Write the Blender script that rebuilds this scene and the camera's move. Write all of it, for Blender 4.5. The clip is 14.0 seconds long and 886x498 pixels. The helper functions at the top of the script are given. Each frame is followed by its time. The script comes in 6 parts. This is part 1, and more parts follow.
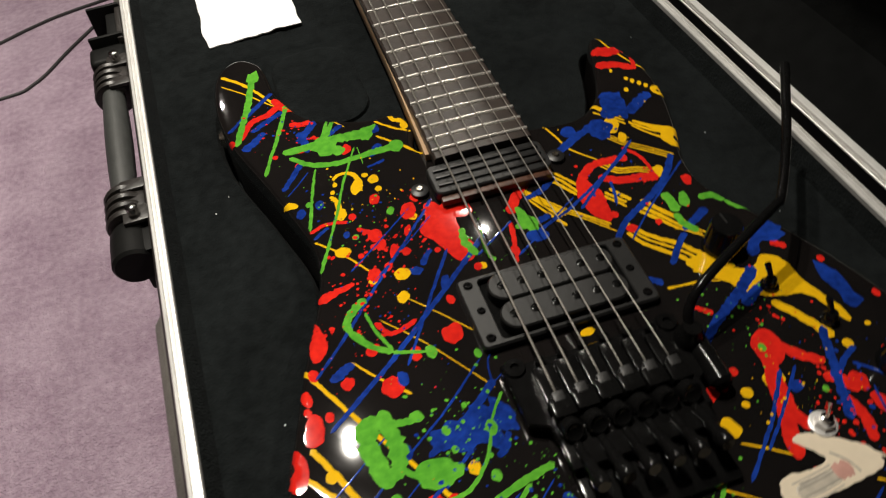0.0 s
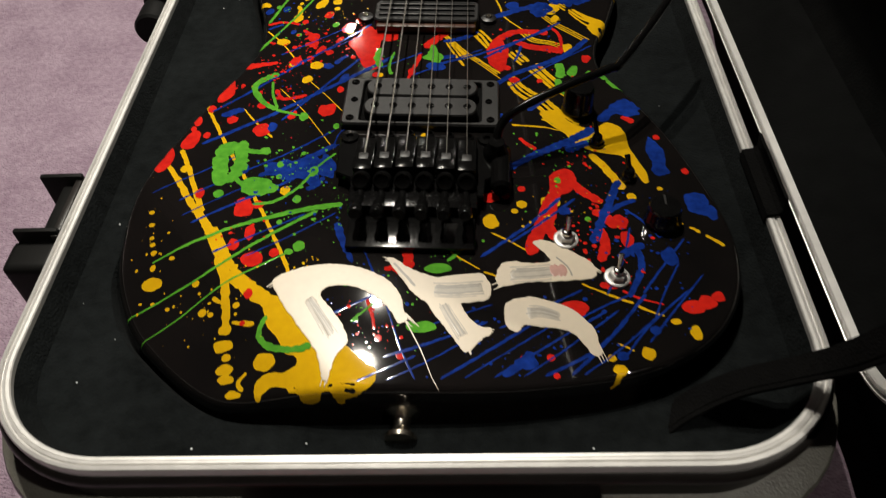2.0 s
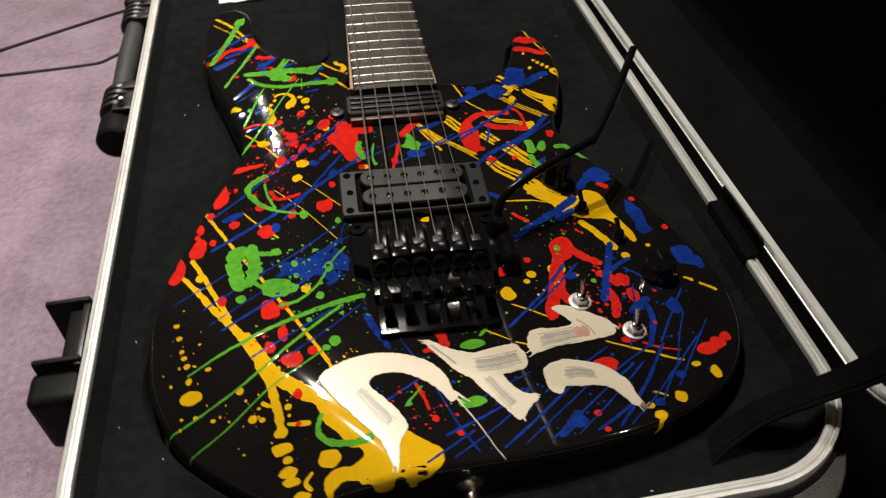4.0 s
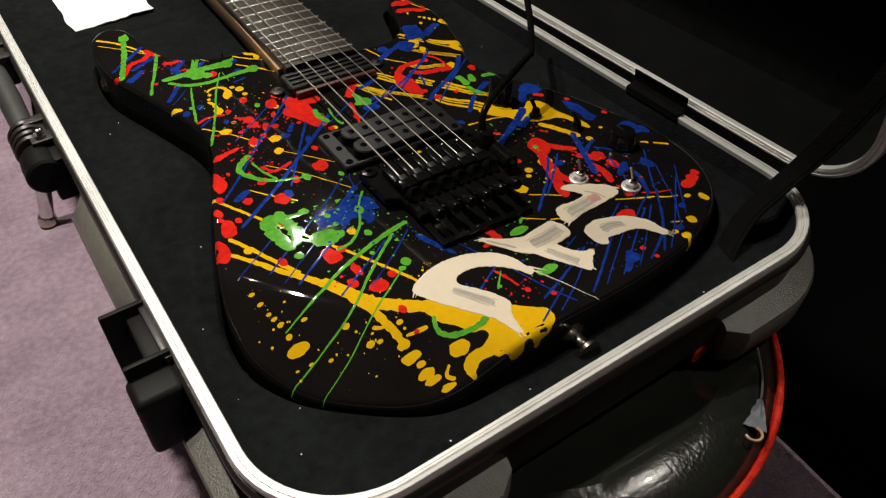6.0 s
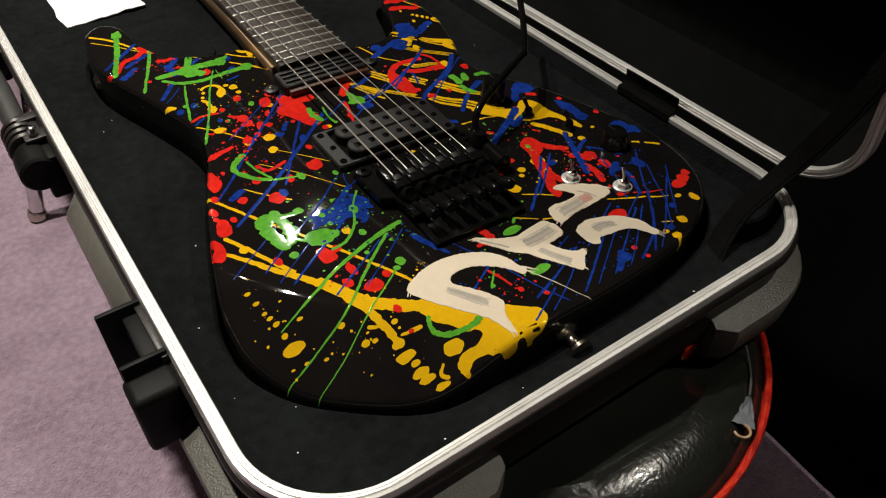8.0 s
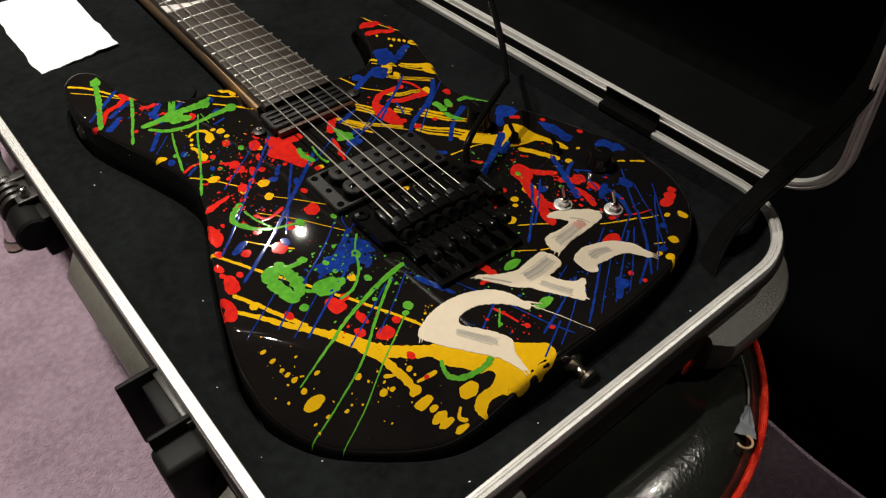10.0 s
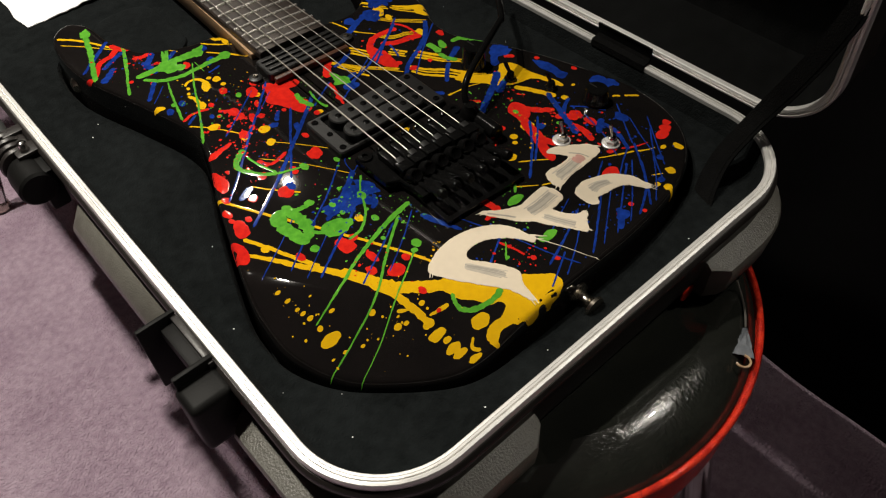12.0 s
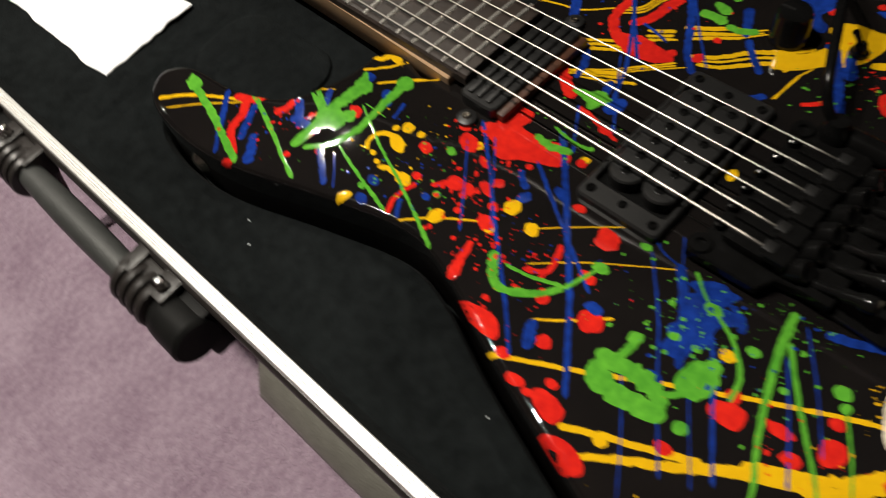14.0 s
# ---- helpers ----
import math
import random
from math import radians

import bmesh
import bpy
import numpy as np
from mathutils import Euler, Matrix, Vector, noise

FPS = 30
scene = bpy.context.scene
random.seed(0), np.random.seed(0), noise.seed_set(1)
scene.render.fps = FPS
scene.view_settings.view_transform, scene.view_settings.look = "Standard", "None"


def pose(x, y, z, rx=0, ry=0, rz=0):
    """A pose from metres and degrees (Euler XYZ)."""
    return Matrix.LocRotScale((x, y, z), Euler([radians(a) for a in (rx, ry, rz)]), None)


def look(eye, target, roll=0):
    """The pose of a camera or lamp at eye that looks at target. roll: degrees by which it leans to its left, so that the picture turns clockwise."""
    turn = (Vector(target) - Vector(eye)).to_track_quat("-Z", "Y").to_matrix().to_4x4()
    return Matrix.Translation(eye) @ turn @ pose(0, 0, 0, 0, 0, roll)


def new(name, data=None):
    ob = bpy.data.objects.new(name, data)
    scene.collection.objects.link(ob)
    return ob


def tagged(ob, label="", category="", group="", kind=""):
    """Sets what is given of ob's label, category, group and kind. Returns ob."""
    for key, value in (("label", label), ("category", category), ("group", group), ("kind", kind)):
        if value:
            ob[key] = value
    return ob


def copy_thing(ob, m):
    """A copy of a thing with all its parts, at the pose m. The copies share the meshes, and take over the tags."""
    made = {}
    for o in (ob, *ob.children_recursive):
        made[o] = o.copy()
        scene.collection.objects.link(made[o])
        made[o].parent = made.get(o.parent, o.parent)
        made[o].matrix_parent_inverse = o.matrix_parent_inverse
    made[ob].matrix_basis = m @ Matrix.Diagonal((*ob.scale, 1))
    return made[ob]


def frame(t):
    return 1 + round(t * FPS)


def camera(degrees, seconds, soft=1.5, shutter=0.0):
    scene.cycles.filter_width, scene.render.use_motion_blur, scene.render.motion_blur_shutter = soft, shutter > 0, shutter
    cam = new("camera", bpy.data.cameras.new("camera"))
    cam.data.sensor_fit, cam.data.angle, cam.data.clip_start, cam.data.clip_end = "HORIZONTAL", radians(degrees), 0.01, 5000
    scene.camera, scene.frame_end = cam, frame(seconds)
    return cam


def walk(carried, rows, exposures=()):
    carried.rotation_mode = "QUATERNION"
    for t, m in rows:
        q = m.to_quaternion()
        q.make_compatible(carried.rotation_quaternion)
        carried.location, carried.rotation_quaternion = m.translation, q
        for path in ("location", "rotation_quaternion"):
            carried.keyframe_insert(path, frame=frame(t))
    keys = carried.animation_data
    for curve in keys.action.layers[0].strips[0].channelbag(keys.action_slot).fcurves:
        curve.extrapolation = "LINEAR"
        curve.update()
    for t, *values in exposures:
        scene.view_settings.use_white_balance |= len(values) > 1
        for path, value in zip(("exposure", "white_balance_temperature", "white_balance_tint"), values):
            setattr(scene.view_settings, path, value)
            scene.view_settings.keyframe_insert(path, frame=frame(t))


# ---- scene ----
cam = camera(58.8, 14.0, soft=1.2, shutter=0.45)
TOP = 0.50  # height of the guitar's face above the carpet
PATH = [
    (0, (-0.1185, -0.1907, 0.8058), (-0.0454, 0.0617, 0.5043), -2.89),
    (0.5, (-0.0689, -0.1800, 0.8075), (-0.0222, 0.0797, 0.5069), 0.97),
    (1, (0.0109, -0.2692, 0.7999), (-0.0055, -0.0038, 0.5010), -1.47),
    (1.5, (0.0262, -0.3156, 0.7952), (-0.0005, -0.0542, 0.4937), -3.67),
    (2, (0.0283, -0.3453, 0.7926), (0.0150, -0.0834, 0.4906), -0.82),
    (2.5, (0.0277, -0.3661, 0.7966), (0.0177, -0.0950, 0.5027), 0.54),
    (3, (0.0224, -0.3672, 0.8054), (0.0139, -0.0918, 0.5154), 1.66),
    (3.2, (0.0214, -0.3644, 0.8079), (0.0149, -0.0873, 0.5196), 1.83),
    (5.3, (-0.1985, -0.3428, 0.8262), (-0.0383, -0.0913, 0.5595), 1.01),
    (5.5, (-0.2058, -0.3510, 0.8162), (-0.0411, -0.1004, 0.5515), 1.43),
    (6, (-0.2184, -0.3684, 0.7991), (-0.0522, -0.1225, 0.5309), 1.70),
    (6.5, (-0.2199, -0.3752, 0.8053), (-0.0521, -0.1312, 0.5364), 2.11),
    (7, (-0.2194, -0.3773, 0.8072), (-0.0507, -0.1341, 0.5381), 2.42),
    (7.5, (-0.2210, -0.3691, 0.8083), (-0.0526, -0.1276, 0.5375), 2.22),
    (8, (-0.2209, -0.3673, 0.8053), (-0.0517, -0.1267, 0.5343), 2.49),
    (8.5, (-0.2205, -0.3679, 0.8074), (-0.0513, -0.1292, 0.5347), 2.78),
    (10.8, (-0.2356, -0.3297, 0.8541), (-0.0574, -0.1184, 0.5649), -0.42),
    (11, (-0.2384, -0.3352, 0.8457), (-0.0605, -0.1270, 0.5542), -0.15),
    (11.5, (-0.2434, -0.3466, 0.8408), (-0.0691, -0.1414, 0.5449), -0.07),
    (12, (-0.2475, -0.3409, 0.8445), (-0.0745, -0.1377, 0.5465), -0.12),
    (12.5, (-0.2476, -0.3446, 0.8377), (-0.0758, -0.1427, 0.5382), -0.87),
    (13, (-0.2439, -0.3022, 0.8264), (-0.0911, -0.1051, 0.5137), -2.98),
    (13.5, (-0.2201, -0.1787, 0.7890), (-0.0846, 0.0034, 0.4597), -5.26),
    (14, (-0.2073, -0.0944, 0.7854), (-0.0872, 0.0922, 0.4526), -15.28),
]
walk(cam, [(t, look(eye, target, roll)) for t, eye, target, roll in PATH],
     exposures=[(0, 0.08), (1.5, -0.03), (2.5, -0.03), (3.2, 0.06), (5.3, 0.22), (5.6, 0.18), (6.3, 0.03), (8.7, 0.03), (12.5, 0.03), (13.0, -0.14), (13.5, -0.08), (14.0, 0.04)])

# ---- world and lamps ----
world = bpy.data.worlds.new("room_air")
scene.world = world
world.use_nodes = True
world.node_tree.nodes["Background"].inputs[0].default_value = (1.0, 0.9, 0.8, 1)
world.node_tree.nodes["Background"].inputs[1].default_value = 0.02


def lamp(name, at, aim, watts, size, angle, colour=(1.0, 0.935, 0.82), blend=0.6):
    """A round ceiling spot."""
    data = bpy.data.lights.new(name, "SPOT")
    data.energy, data.color, data.shadow_soft_size = watts, colour, size
    data.spot_size, data.spot_blend = radians(angle), blend
    ob = new(name, data)
    ob.matrix_world = look(at, aim)
    return ob


lamp("ceiling_spot", (0.295, 1.02, TOP + 1.00), (-0.05, 0.05, TOP), 9, 0.009, 120)
lamp("ceiling_spot", (-0.32, 1.58, TOP + 0.98), (-0.1, 0.1, TOP), 4, 0.007, 120)
lamp("ceiling_spot", (-0.31, 1.00, TOP + 1.80), (-0.3, 0.0, TOP), 56, 0.018, 110)
lamp("ceiling_spot", (-0.36, 0.75, TOP + 1.98), (-0.62, 0.62, TOP), 185, 0.03, 84, blend=1.0)
lamp("ceiling_spot", (0.99, -0.67, TOP + 1.90), (0.0, -0.25, TOP), 50, 0.022, 60)


# ---- materials ----
def material(name, colour, rough=0.5, metal=0.0, second=None, scale=60.0, detail=6.0, bump=0.0, bump_scale=None,
             rough_spread=0.0, coat=0.0, sheen=0.0, spread=(0.35, 0.65), distance=0.001, specular=0.5):
    """A surface with two-scale colour variation, roughness variation and fine relief, in object metres."""
    m = bpy.data.materials.new(name)
    m.use_nodes = True
    nt = m.node_tree
    b = nt.nodes["Principled BSDF"]
    b.inputs["Roughness"].default_value = rough
    b.inputs["Metallic"].default_value = metal
    b.inputs["Specular IOR Level"].default_value = specular
    b.inputs["Coat Weight"].default_value = coat
    b.inputs["Coat Roughness"].default_value = 0.04
    b.inputs["Sheen Weight"].default_value = sheen
    b.inputs["Sheen Roughness"].default_value = 0.4
    co = nt.nodes.new("ShaderNodeTexCoord")
    fine, broad = nt.nodes.new("ShaderNodeTexNoise"), nt.nodes.new("ShaderNodeTexNoise")
    for n, s in ((fine, scale), (broad, scale * 0.11)):
        n.inputs["Scale"].default_value, n.inputs["Detail"].default_value = s, detail
        nt.links.new(co.outputs["Object"], n.inputs["Vector"])
    both = nt.nodes.new("ShaderNodeMath")
    both.operation = "ADD"
    half = nt.nodes.new("ShaderNodeMath")
    half.operation, half.inputs[1].default_value = "MULTIPLY", 0.5
    nt.links.new(fine.outputs["Fac"], both.inputs[0])
    nt.links.new(broad.outputs["Fac"], both.inputs[1])
    nt.links.new(both.outputs[0], half.inputs[0])
    ramp = nt.nodes.new("ShaderNodeValToRGB")
    second = second or tuple(c * 0.75 for c in colour)
    ramp.color_ramp.elements[0].position, ramp.color_ramp.elements[1].position = spread
    ramp.color_ramp.elements[0].color, ramp.color_ramp.elements[1].color = (*second, 1), (*colour, 1)
    nt.links.new(half.outputs[0], ramp.inputs["Fac"])
    nt.links.new(ramp.outputs["Color"], b.inputs["Base Color"])
    if rough_spread:
        r = nt.nodes.new("ShaderNodeMapRange")
        r.inputs["To Min"].default_value, r.inputs["To Max"].default_value = max(0.0, rough - rough_spread), min(1.0, rough + rough_spread)
        nt.links.new(broad.outputs["Fac"], r.inputs["Value"])
        nt.links.new(r.outputs["Result"], b.inputs["Roughness"])
    if bump:
        relief = nt.nodes.new("ShaderNodeTexNoise")
        relief.inputs["Scale"].default_value, relief.inputs["Detail"].default_value = bump_scale or scale * 2, 4
        nt.links.new(co.outputs["Object"], relief.inputs["Vector"])
        bn = nt.nodes.new("ShaderNodeBump")
        bn.inputs["Strength"].default_value, bn.inputs["Distance"].default_value = bump, distance
        nt.links.new(relief.outputs["Fac"], bn.inputs["Height"])
        nt.links.new(bn.outputs["Normal"], b.inputs["Normal"])
    return m


LACQUER = material("black_gloss_lacquer", (0.0055, 0.005, 0.005), 0.032, 0, (0.009, 0.0075, 0.007), 40, bump=0.002, bump_scale=60, rough_spread=0.02, coat=0.2)
PLUSH = material("black_plush", (0.0105, 0.0125, 0.0130), 0.95, 0, (0.0042, 0.0051, 0.0053), 160, bump=0.8, bump_scale=700, sheen=0.012, distance=0.0012, specular=0.05)
# same plush for the lid, its colour darkened to stand for shade
DIM_PLUSH = material("black_plush_shaded", (0.0060, 0.0064, 0.0064), 0.95, 0, (0.0030, 0.0032, 0.0032), 90, bump=0.4, bump_scale=700, specular=0.05)
CARPET = material("mauve_carpet", (0.56, 0.43, 0.53), 0.95, 0, (0.35, 0.245, 0.325), 110, bump=1.0, bump_scale=330, sheen=0.1, distance=0.007, specular=0.1)
ALUMINIUM = material("brushed_aluminium", (0.80, 0.79, 0.765), 0.40, 0.5, (0.66, 0.65, 0.63), 120, bump=0.1, rough_spread=0.08)
ABS = material("black_moulded_plastic", (0.024, 0.0205, 0.019), 0.36, 0, (0.016, 0.014, 0.013), 90, bump=0.15, bump_scale=500, rough_spread=0.1, specular=0.35)
PEBBLED = material("grey_pebbled_plastic", (0.150, 0.145, 0.125), 0.40, 0, (0.105, 0.100, 0.086), 150, bump=0.45, bump_scale=800, rough_spread=0.12)
CATCH = material("catch_black_plastic", (0.006, 0.006, 0.006), 0.5, 0, (0.009, 0.009, 0.0085), 120, bump=0.08, bump_scale=700, rough_spread=0.08, specular=0.09)
GREY_TAPE = material("pale_grey_tape", (0.16, 0.17, 0.19), 0.45, 0, (0.09, 0.10, 0.11), 300, bump=0.2)
BLACK_METAL = material("black_plated_metal", (0.0035, 0.0034, 0.0034), 0.13, 0, (0.006, 0.006, 0.006), 200, bump=0.25, bump_scale=900, rough_spread=0.05, distance=0.0002, specular=0.13)
KNOB_BLACK = material("knob_black_plastic", (0.0035, 0.0035, 0.0035), 0.12, 0, (0.006, 0.006, 0.006), 200, bump=0.05, rough_spread=0.05, specular=0.4)
SATIN_BLACK = material("satin_black_plastic", (0.012, 0.0115, 0.0115), 0.40, 0, (0.008, 0.008, 0.008), 180, bump=0.1, rough_spread=0.08, specular=0.4)
CHROME = material("chrome", (0.75, 0.74, 0.72), 0.12, 1.0, (0.6, 0.59, 0.57), 90, rough_spread=0.05)
NICKEL = material("worn_nickel", (0.55, 0.50, 0.42), 0.25, 1.0, (0.4, 0.36, 0.3), 200, rough_spread=0.1)
ROSEWOOD = material("dark_rosewood", (0.034, 0.023, 0.018), 0.42, 0, (0.016, 0.011, 0.009), 120, bump=0.2, bump_scale=500)
FRET_WIRE = material("polished_fret_wire", (0.86, 0.83, 0.77), 0.26, 0.8, (0.74, 0.71, 0.66), 300, rough_spread=0.05)
GRIP = material("grey_black_rubber_grip", (0.045, 0.047, 0.045), 0.5, 0, (0.03, 0.031, 0.03), 160, bump=0.2, bump_scale=700, rough_spread=0.08)
MAPLE = material("oiled_maple", (0.50, 0.33, 0.19), 0.4, 0, (0.38, 0.24, 0.13), 70, bump=0.05)
STEEL = material("string_steel", (0.40, 0.375, 0.335), 0.34, 0.85, (0.28, 0.26, 0.235), 400)
WEBBING = material("black_webbing", (0.0052, 0.0052, 0.0052), 0.9, 0, (0.0026, 0.0026, 0.0026), 300, bump=0.9, bump_scale=900, specular=0.06)
VINYL = material("black_sparkle_vinyl", (0.010, 0.011, 0.0095), 0.17, 0, (0.017, 0.018, 0.015), 420, bump=0.55, bump_scale=420, rough_spread=0.06, coat=0.4, distance=0.0005)
PAPER = material("white_paper", (0.86, 0.87, 0.88), 0.8, 0, (0.82, 0.83, 0.85), 30)
# grey picked so the unseen room shell returns fill light
BOUNCE_PAINT = material("grey_matt_bounce_paint", (0.42, 0.40, 0.37), 0.85, 0, (0.37, 0.35, 0.33), 8, bump=0.05)
PEARL = material("white_pearl", (0.80, 0.76, 0.74), 0.25, 0, (0.66, 0.62, 0.62), 60, coat=0.3)
CLEAR_CORD = material("pale_plastic_cord", (0.34, 0.30, 0.25), 0.3, 0, (0.24, 0.21, 0.18), 200)
WALL_DARK = material("black_curtain_cloth", (0.013, 0.013, 0.0135), 0.95, 0, (0.009, 0.009, 0.009), 20, bump=0.3, specular=0.05)


# ---- mesh helpers ----
def part(name, bm, mat, parent=None, label="", smooth=True, m=None):
    """Links a bmesh as one mesh object under a thing."""
    me = bpy.data.meshes.new(name)
    bmesh.ops.recalc_face_normals(bm, faces=bm.faces)
    bm.to_mesh(me)
    bm.free()
    me.materials.append(mat)
    if smooth:
        me.shade_smooth()
        me.set_sharp_from_angle(angle=radians(38))
    ob = new(name, me)
    ob.parent = parent
    if m is not None:
        ob.matrix_basis = m
    if label:
        ob["label"] = label
    return ob


def thing(name, label, category, m=None, group="", kind=""):
    ob = new(name)
    ob.empty_display_size = 0.05
    if m is not None:
        ob.matrix_basis = m
    return tagged(ob, label, category, group, kind)


def box(bm, size, at=(0, 0, 0), bevel=0.0, m=None, seg=2):
    g = bmesh.ops.create_cube(bm, size=1, matrix=(m or Matrix()) @ Matrix.Translation(at) @ Matrix.Diagonal((*size, 1)))
    if bevel:
        edges = {e for v in g["verts"] for e in v.link_edges}
        bmesh.ops.bevel(bm, geom=list(edges), offset=bevel, segments=seg, affect="EDGES", profile=0.6)
    return bm


def lathe(bm, profile, m=None, seg=28):
    """A solid of revolution round z from (radius, height) pairs."""
    m = m or Matrix()
    rings = []
    for r, z in profile:
        if r < 1e-6:
            rings.append([bm.verts.new(m @ Vector((0, 0, z)))])
        else:
            rings.append([bm.verts.new(m @ Vector((r * math.cos(2 * math.pi * k / seg), r * math.sin(2 * math.pi * k / seg), z))) for k in range(seg)])
    for a, b in zip(rings, rings[1:]):
        for k in range(seg):
            va = [a[k % len(a)], a[(k + 1) % len(a)]] if len(a) > 1 else [a[0]]
            vb = [b[(k + 1) % len(b)], b[k % len(b)]] if len(b) > 1 else [b[0]]
            if len(va) + len(vb) >= 3:
                bm.faces.new(va + vb)
    for ring in (rings[0], rings[-1]):
        if len(ring) > 2:
            bm.faces.new(ring)
    return bm


def tube(bm, pts, r, seg=10, closed=False):
    """A round rod along points; r a radius or one per point."""
    pts = [Vector(p) for p in pts]
    n = len(pts)
    radii = r if isinstance(r, (list, tuple)) else [r] * n
    rings, up = [], None
    for i, p in enumerate(pts):
        a, b = (pts[(i - 1) % n], pts[(i + 1) % n]) if closed else (pts[max(i - 1, 0)], pts[min(i + 1, n - 1)])
        d = (b - a).normalized()
        if up is None:
            up = d.orthogonal().normalized()
        up = (up - d * up.dot(d)).normalized()
        side = d.cross(up)
        rings.append([bm.verts.new(p + radii[i] * (math.cos(2 * math.pi * k / seg) * up + math.sin(2 * math.pi * k / seg) * side)) for k in range(seg)])
    pairs = list(zip(rings, rings[1:])) + ([(rings[-1], rings[0])] if closed else [])
    for a, b in pairs:
        for k in range(seg):
            bm.faces.new((a[k], a[(k + 1) % seg], b[(k + 1) % seg], b[k]))
    if not closed:
        bm.faces.new(rings[0])
        bm.faces.new(rings[-1])
    return bm


def spline(pts, per=8, closed=False):
    """Catmull-Rom through points of any dimension."""
    p = [np.array(q, float) for q in pts]
    n, out = len(p), []
    for i in range(n if closed else n - 1):
        p0, p1, p2, p3 = (p[(i + k) % n] for k in (-1, 0, 1, 2)) if closed else (p[max(i - 1, 0)], p[i], p[i + 1], p[min(i + 2, n - 1)])
        for k in range(per):
            t = k / per
            out.append(0.5 * (2 * p1 + (p2 - p0) * t + (2 * p0 - 5 * p1 + 4 * p2 - p3) * t * t + (3 * p1 - p0 - 3 * p2 + p3) * t**3))
    if not closed:
        out.append(p[-1])
    return out


def offset_loop(loop, d):
    """A closed plane loop moved outwards (counter-clockwise loop, d > 0) along its normals."""
    q = np.array(loop)
    tan = np.roll(q, -1, 0) - np.roll(q, 1, 0)
    tan /= np.linalg.norm(tan, axis=1)[:, None]
    return q + d * np.stack([tan[:, 1], -tan[:, 0]], 1)


def rounded(x0, x1, y0, y1, r, per=12):
    """A counter-clockwise rounded rectangle."""
    out = []
    for cx, cy, a in ((x1 - r, y0 + r, -90), (x1 - r, y1 - r, 0), (x0 + r, y1 - r, 90), (x0 + r, y0 + r, 180)):
        for k in range(per + 1):
            t = radians(a + 90 * k / per)
            out.append((cx + r * math.cos(t), cy + r * math.sin(t)))
    return np.array(out)


def skin(bm, loops, closed_profile=False):
    """Bridges closed loops of equal length, each a list of 3D points. Returns the rings of vertices."""
    rings = [[bm.verts.new(p) for p in loop] for loop in loops]
    pairs = list(zip(rings, rings[1:])) + ([(rings[-1], rings[0])] if closed_profile else [])
    for a, b in pairs:
        n = len(a)
        for k in range(n):
            bm.faces.new((a[k], a[(k + 1) % n], b[(k + 1) % n], b[k]))
    return rings


# ---- room ----
def room():
    bm = bmesh.new()
    bmesh.ops.create_grid(bm, x_segments=60, y_segments=60, size=3.0)
    for v in bm.verts:
        v.co.z = 0.002 * noise.noise(v.co * 3)
    tagged(part("floor", bm, CARPET), "worn mauve short-pile carpet floor", "carpet", kind="structure")
    # unseen walls and ceiling, added as reflectors that lift the blacks
    for name, size, at in (("wall_north", (6.2, 0.1, 2.8), (0, 3.05, 1.4)), ("wall_south", (6.2, 0.1, 2.8), (0, -3.05, 1.4)),
                           ("wall_east", (0.1, 6.0, 2.8), (3.05, 0, 1.4)), ("wall_west", (0.1, 6.0, 2.8), (-3.05, 0, 1.4))):
        tagged(part(name, box(bmesh.new(), size, at), BOUNCE_PAINT), "unseen plain grey wall of the dim room, toned to bounce light", "wall", kind="structure")
    tagged(part("ceiling", box(bmesh.new(), (6.2, 6.2, 0.1), (0, 0, 2.86)), BOUNCE_PAINT), "unseen plain grey ceiling of the dim room, toned to bounce light", "ceiling", kind="structure")


room()

# ---- guitar body ----
OUTLINE = [(29, 139), (60, 137), (78, 146), (89, 163), (97, 185), (103, 204), (110, 209), (118, 196), (125, 170), (124, 143), (116, 112),
           (106, 84), (107, 58), (124, 28), (138, 0), (151, -36), (160, -72), (159, -104), (148, -130), (128, -149), (98, -162), (50, -170),
           (0, -172), (-45, -173), (-75, -172), (-96, -164), (-122, -144), (-140, -125), (-152, -100), (-154, -78), (-150, -52), (-129, 14), (-112, 58), (-108, 90),
           (-121, 138), (-137, 188), (-141, 225), (-136, 257), (-121, 270), (-107, 258), (-102, 222), (-88, 195), (-60, 182), (-38, 179), (-31, 165), (-31, 141)]
LOOP = np.array(spline(OUTLINE, 7, True))[::-1] / 1000
SIDE_R = 0.0038


def edge_gap(x, y):
    """Distance from a place on the face to the body's outline."""
    p = np.array((x, y))
    a, b = LOOP, np.roll(LOOP, -1, 0)
    ab = b - a
    t = np.clip(((p - a) * ab).sum(1) / (ab * ab).sum(1), 0, 1)
    return float(np.sqrt((((a + ab * t[:, None]) - p) ** 2).sum(1).min()))


def forearm(x, y):
    """The forearm bevel in the lower bout."""
    d = (x + 0.148) * -0.73 + (y + 0.050) * -0.684
    return -0.58 * (math.sqrt(d * d + 0.008**2) + d) / 2


def face_height(x, y):
    """Height of the body's face, with its rounded rim."""
    g = max(0.0, min(SIDE_R, edge_gap(x, y)))
    return forearm(x, y) - (SIDE_R - math.sqrt(max(0.0, SIDE_R**2 - (SIDE_R - g) ** 2)))


guitar = thing("electric_guitar", "black paint-splattered electric guitar lying in its open case", "guitar", pose(0, 0, TOP))


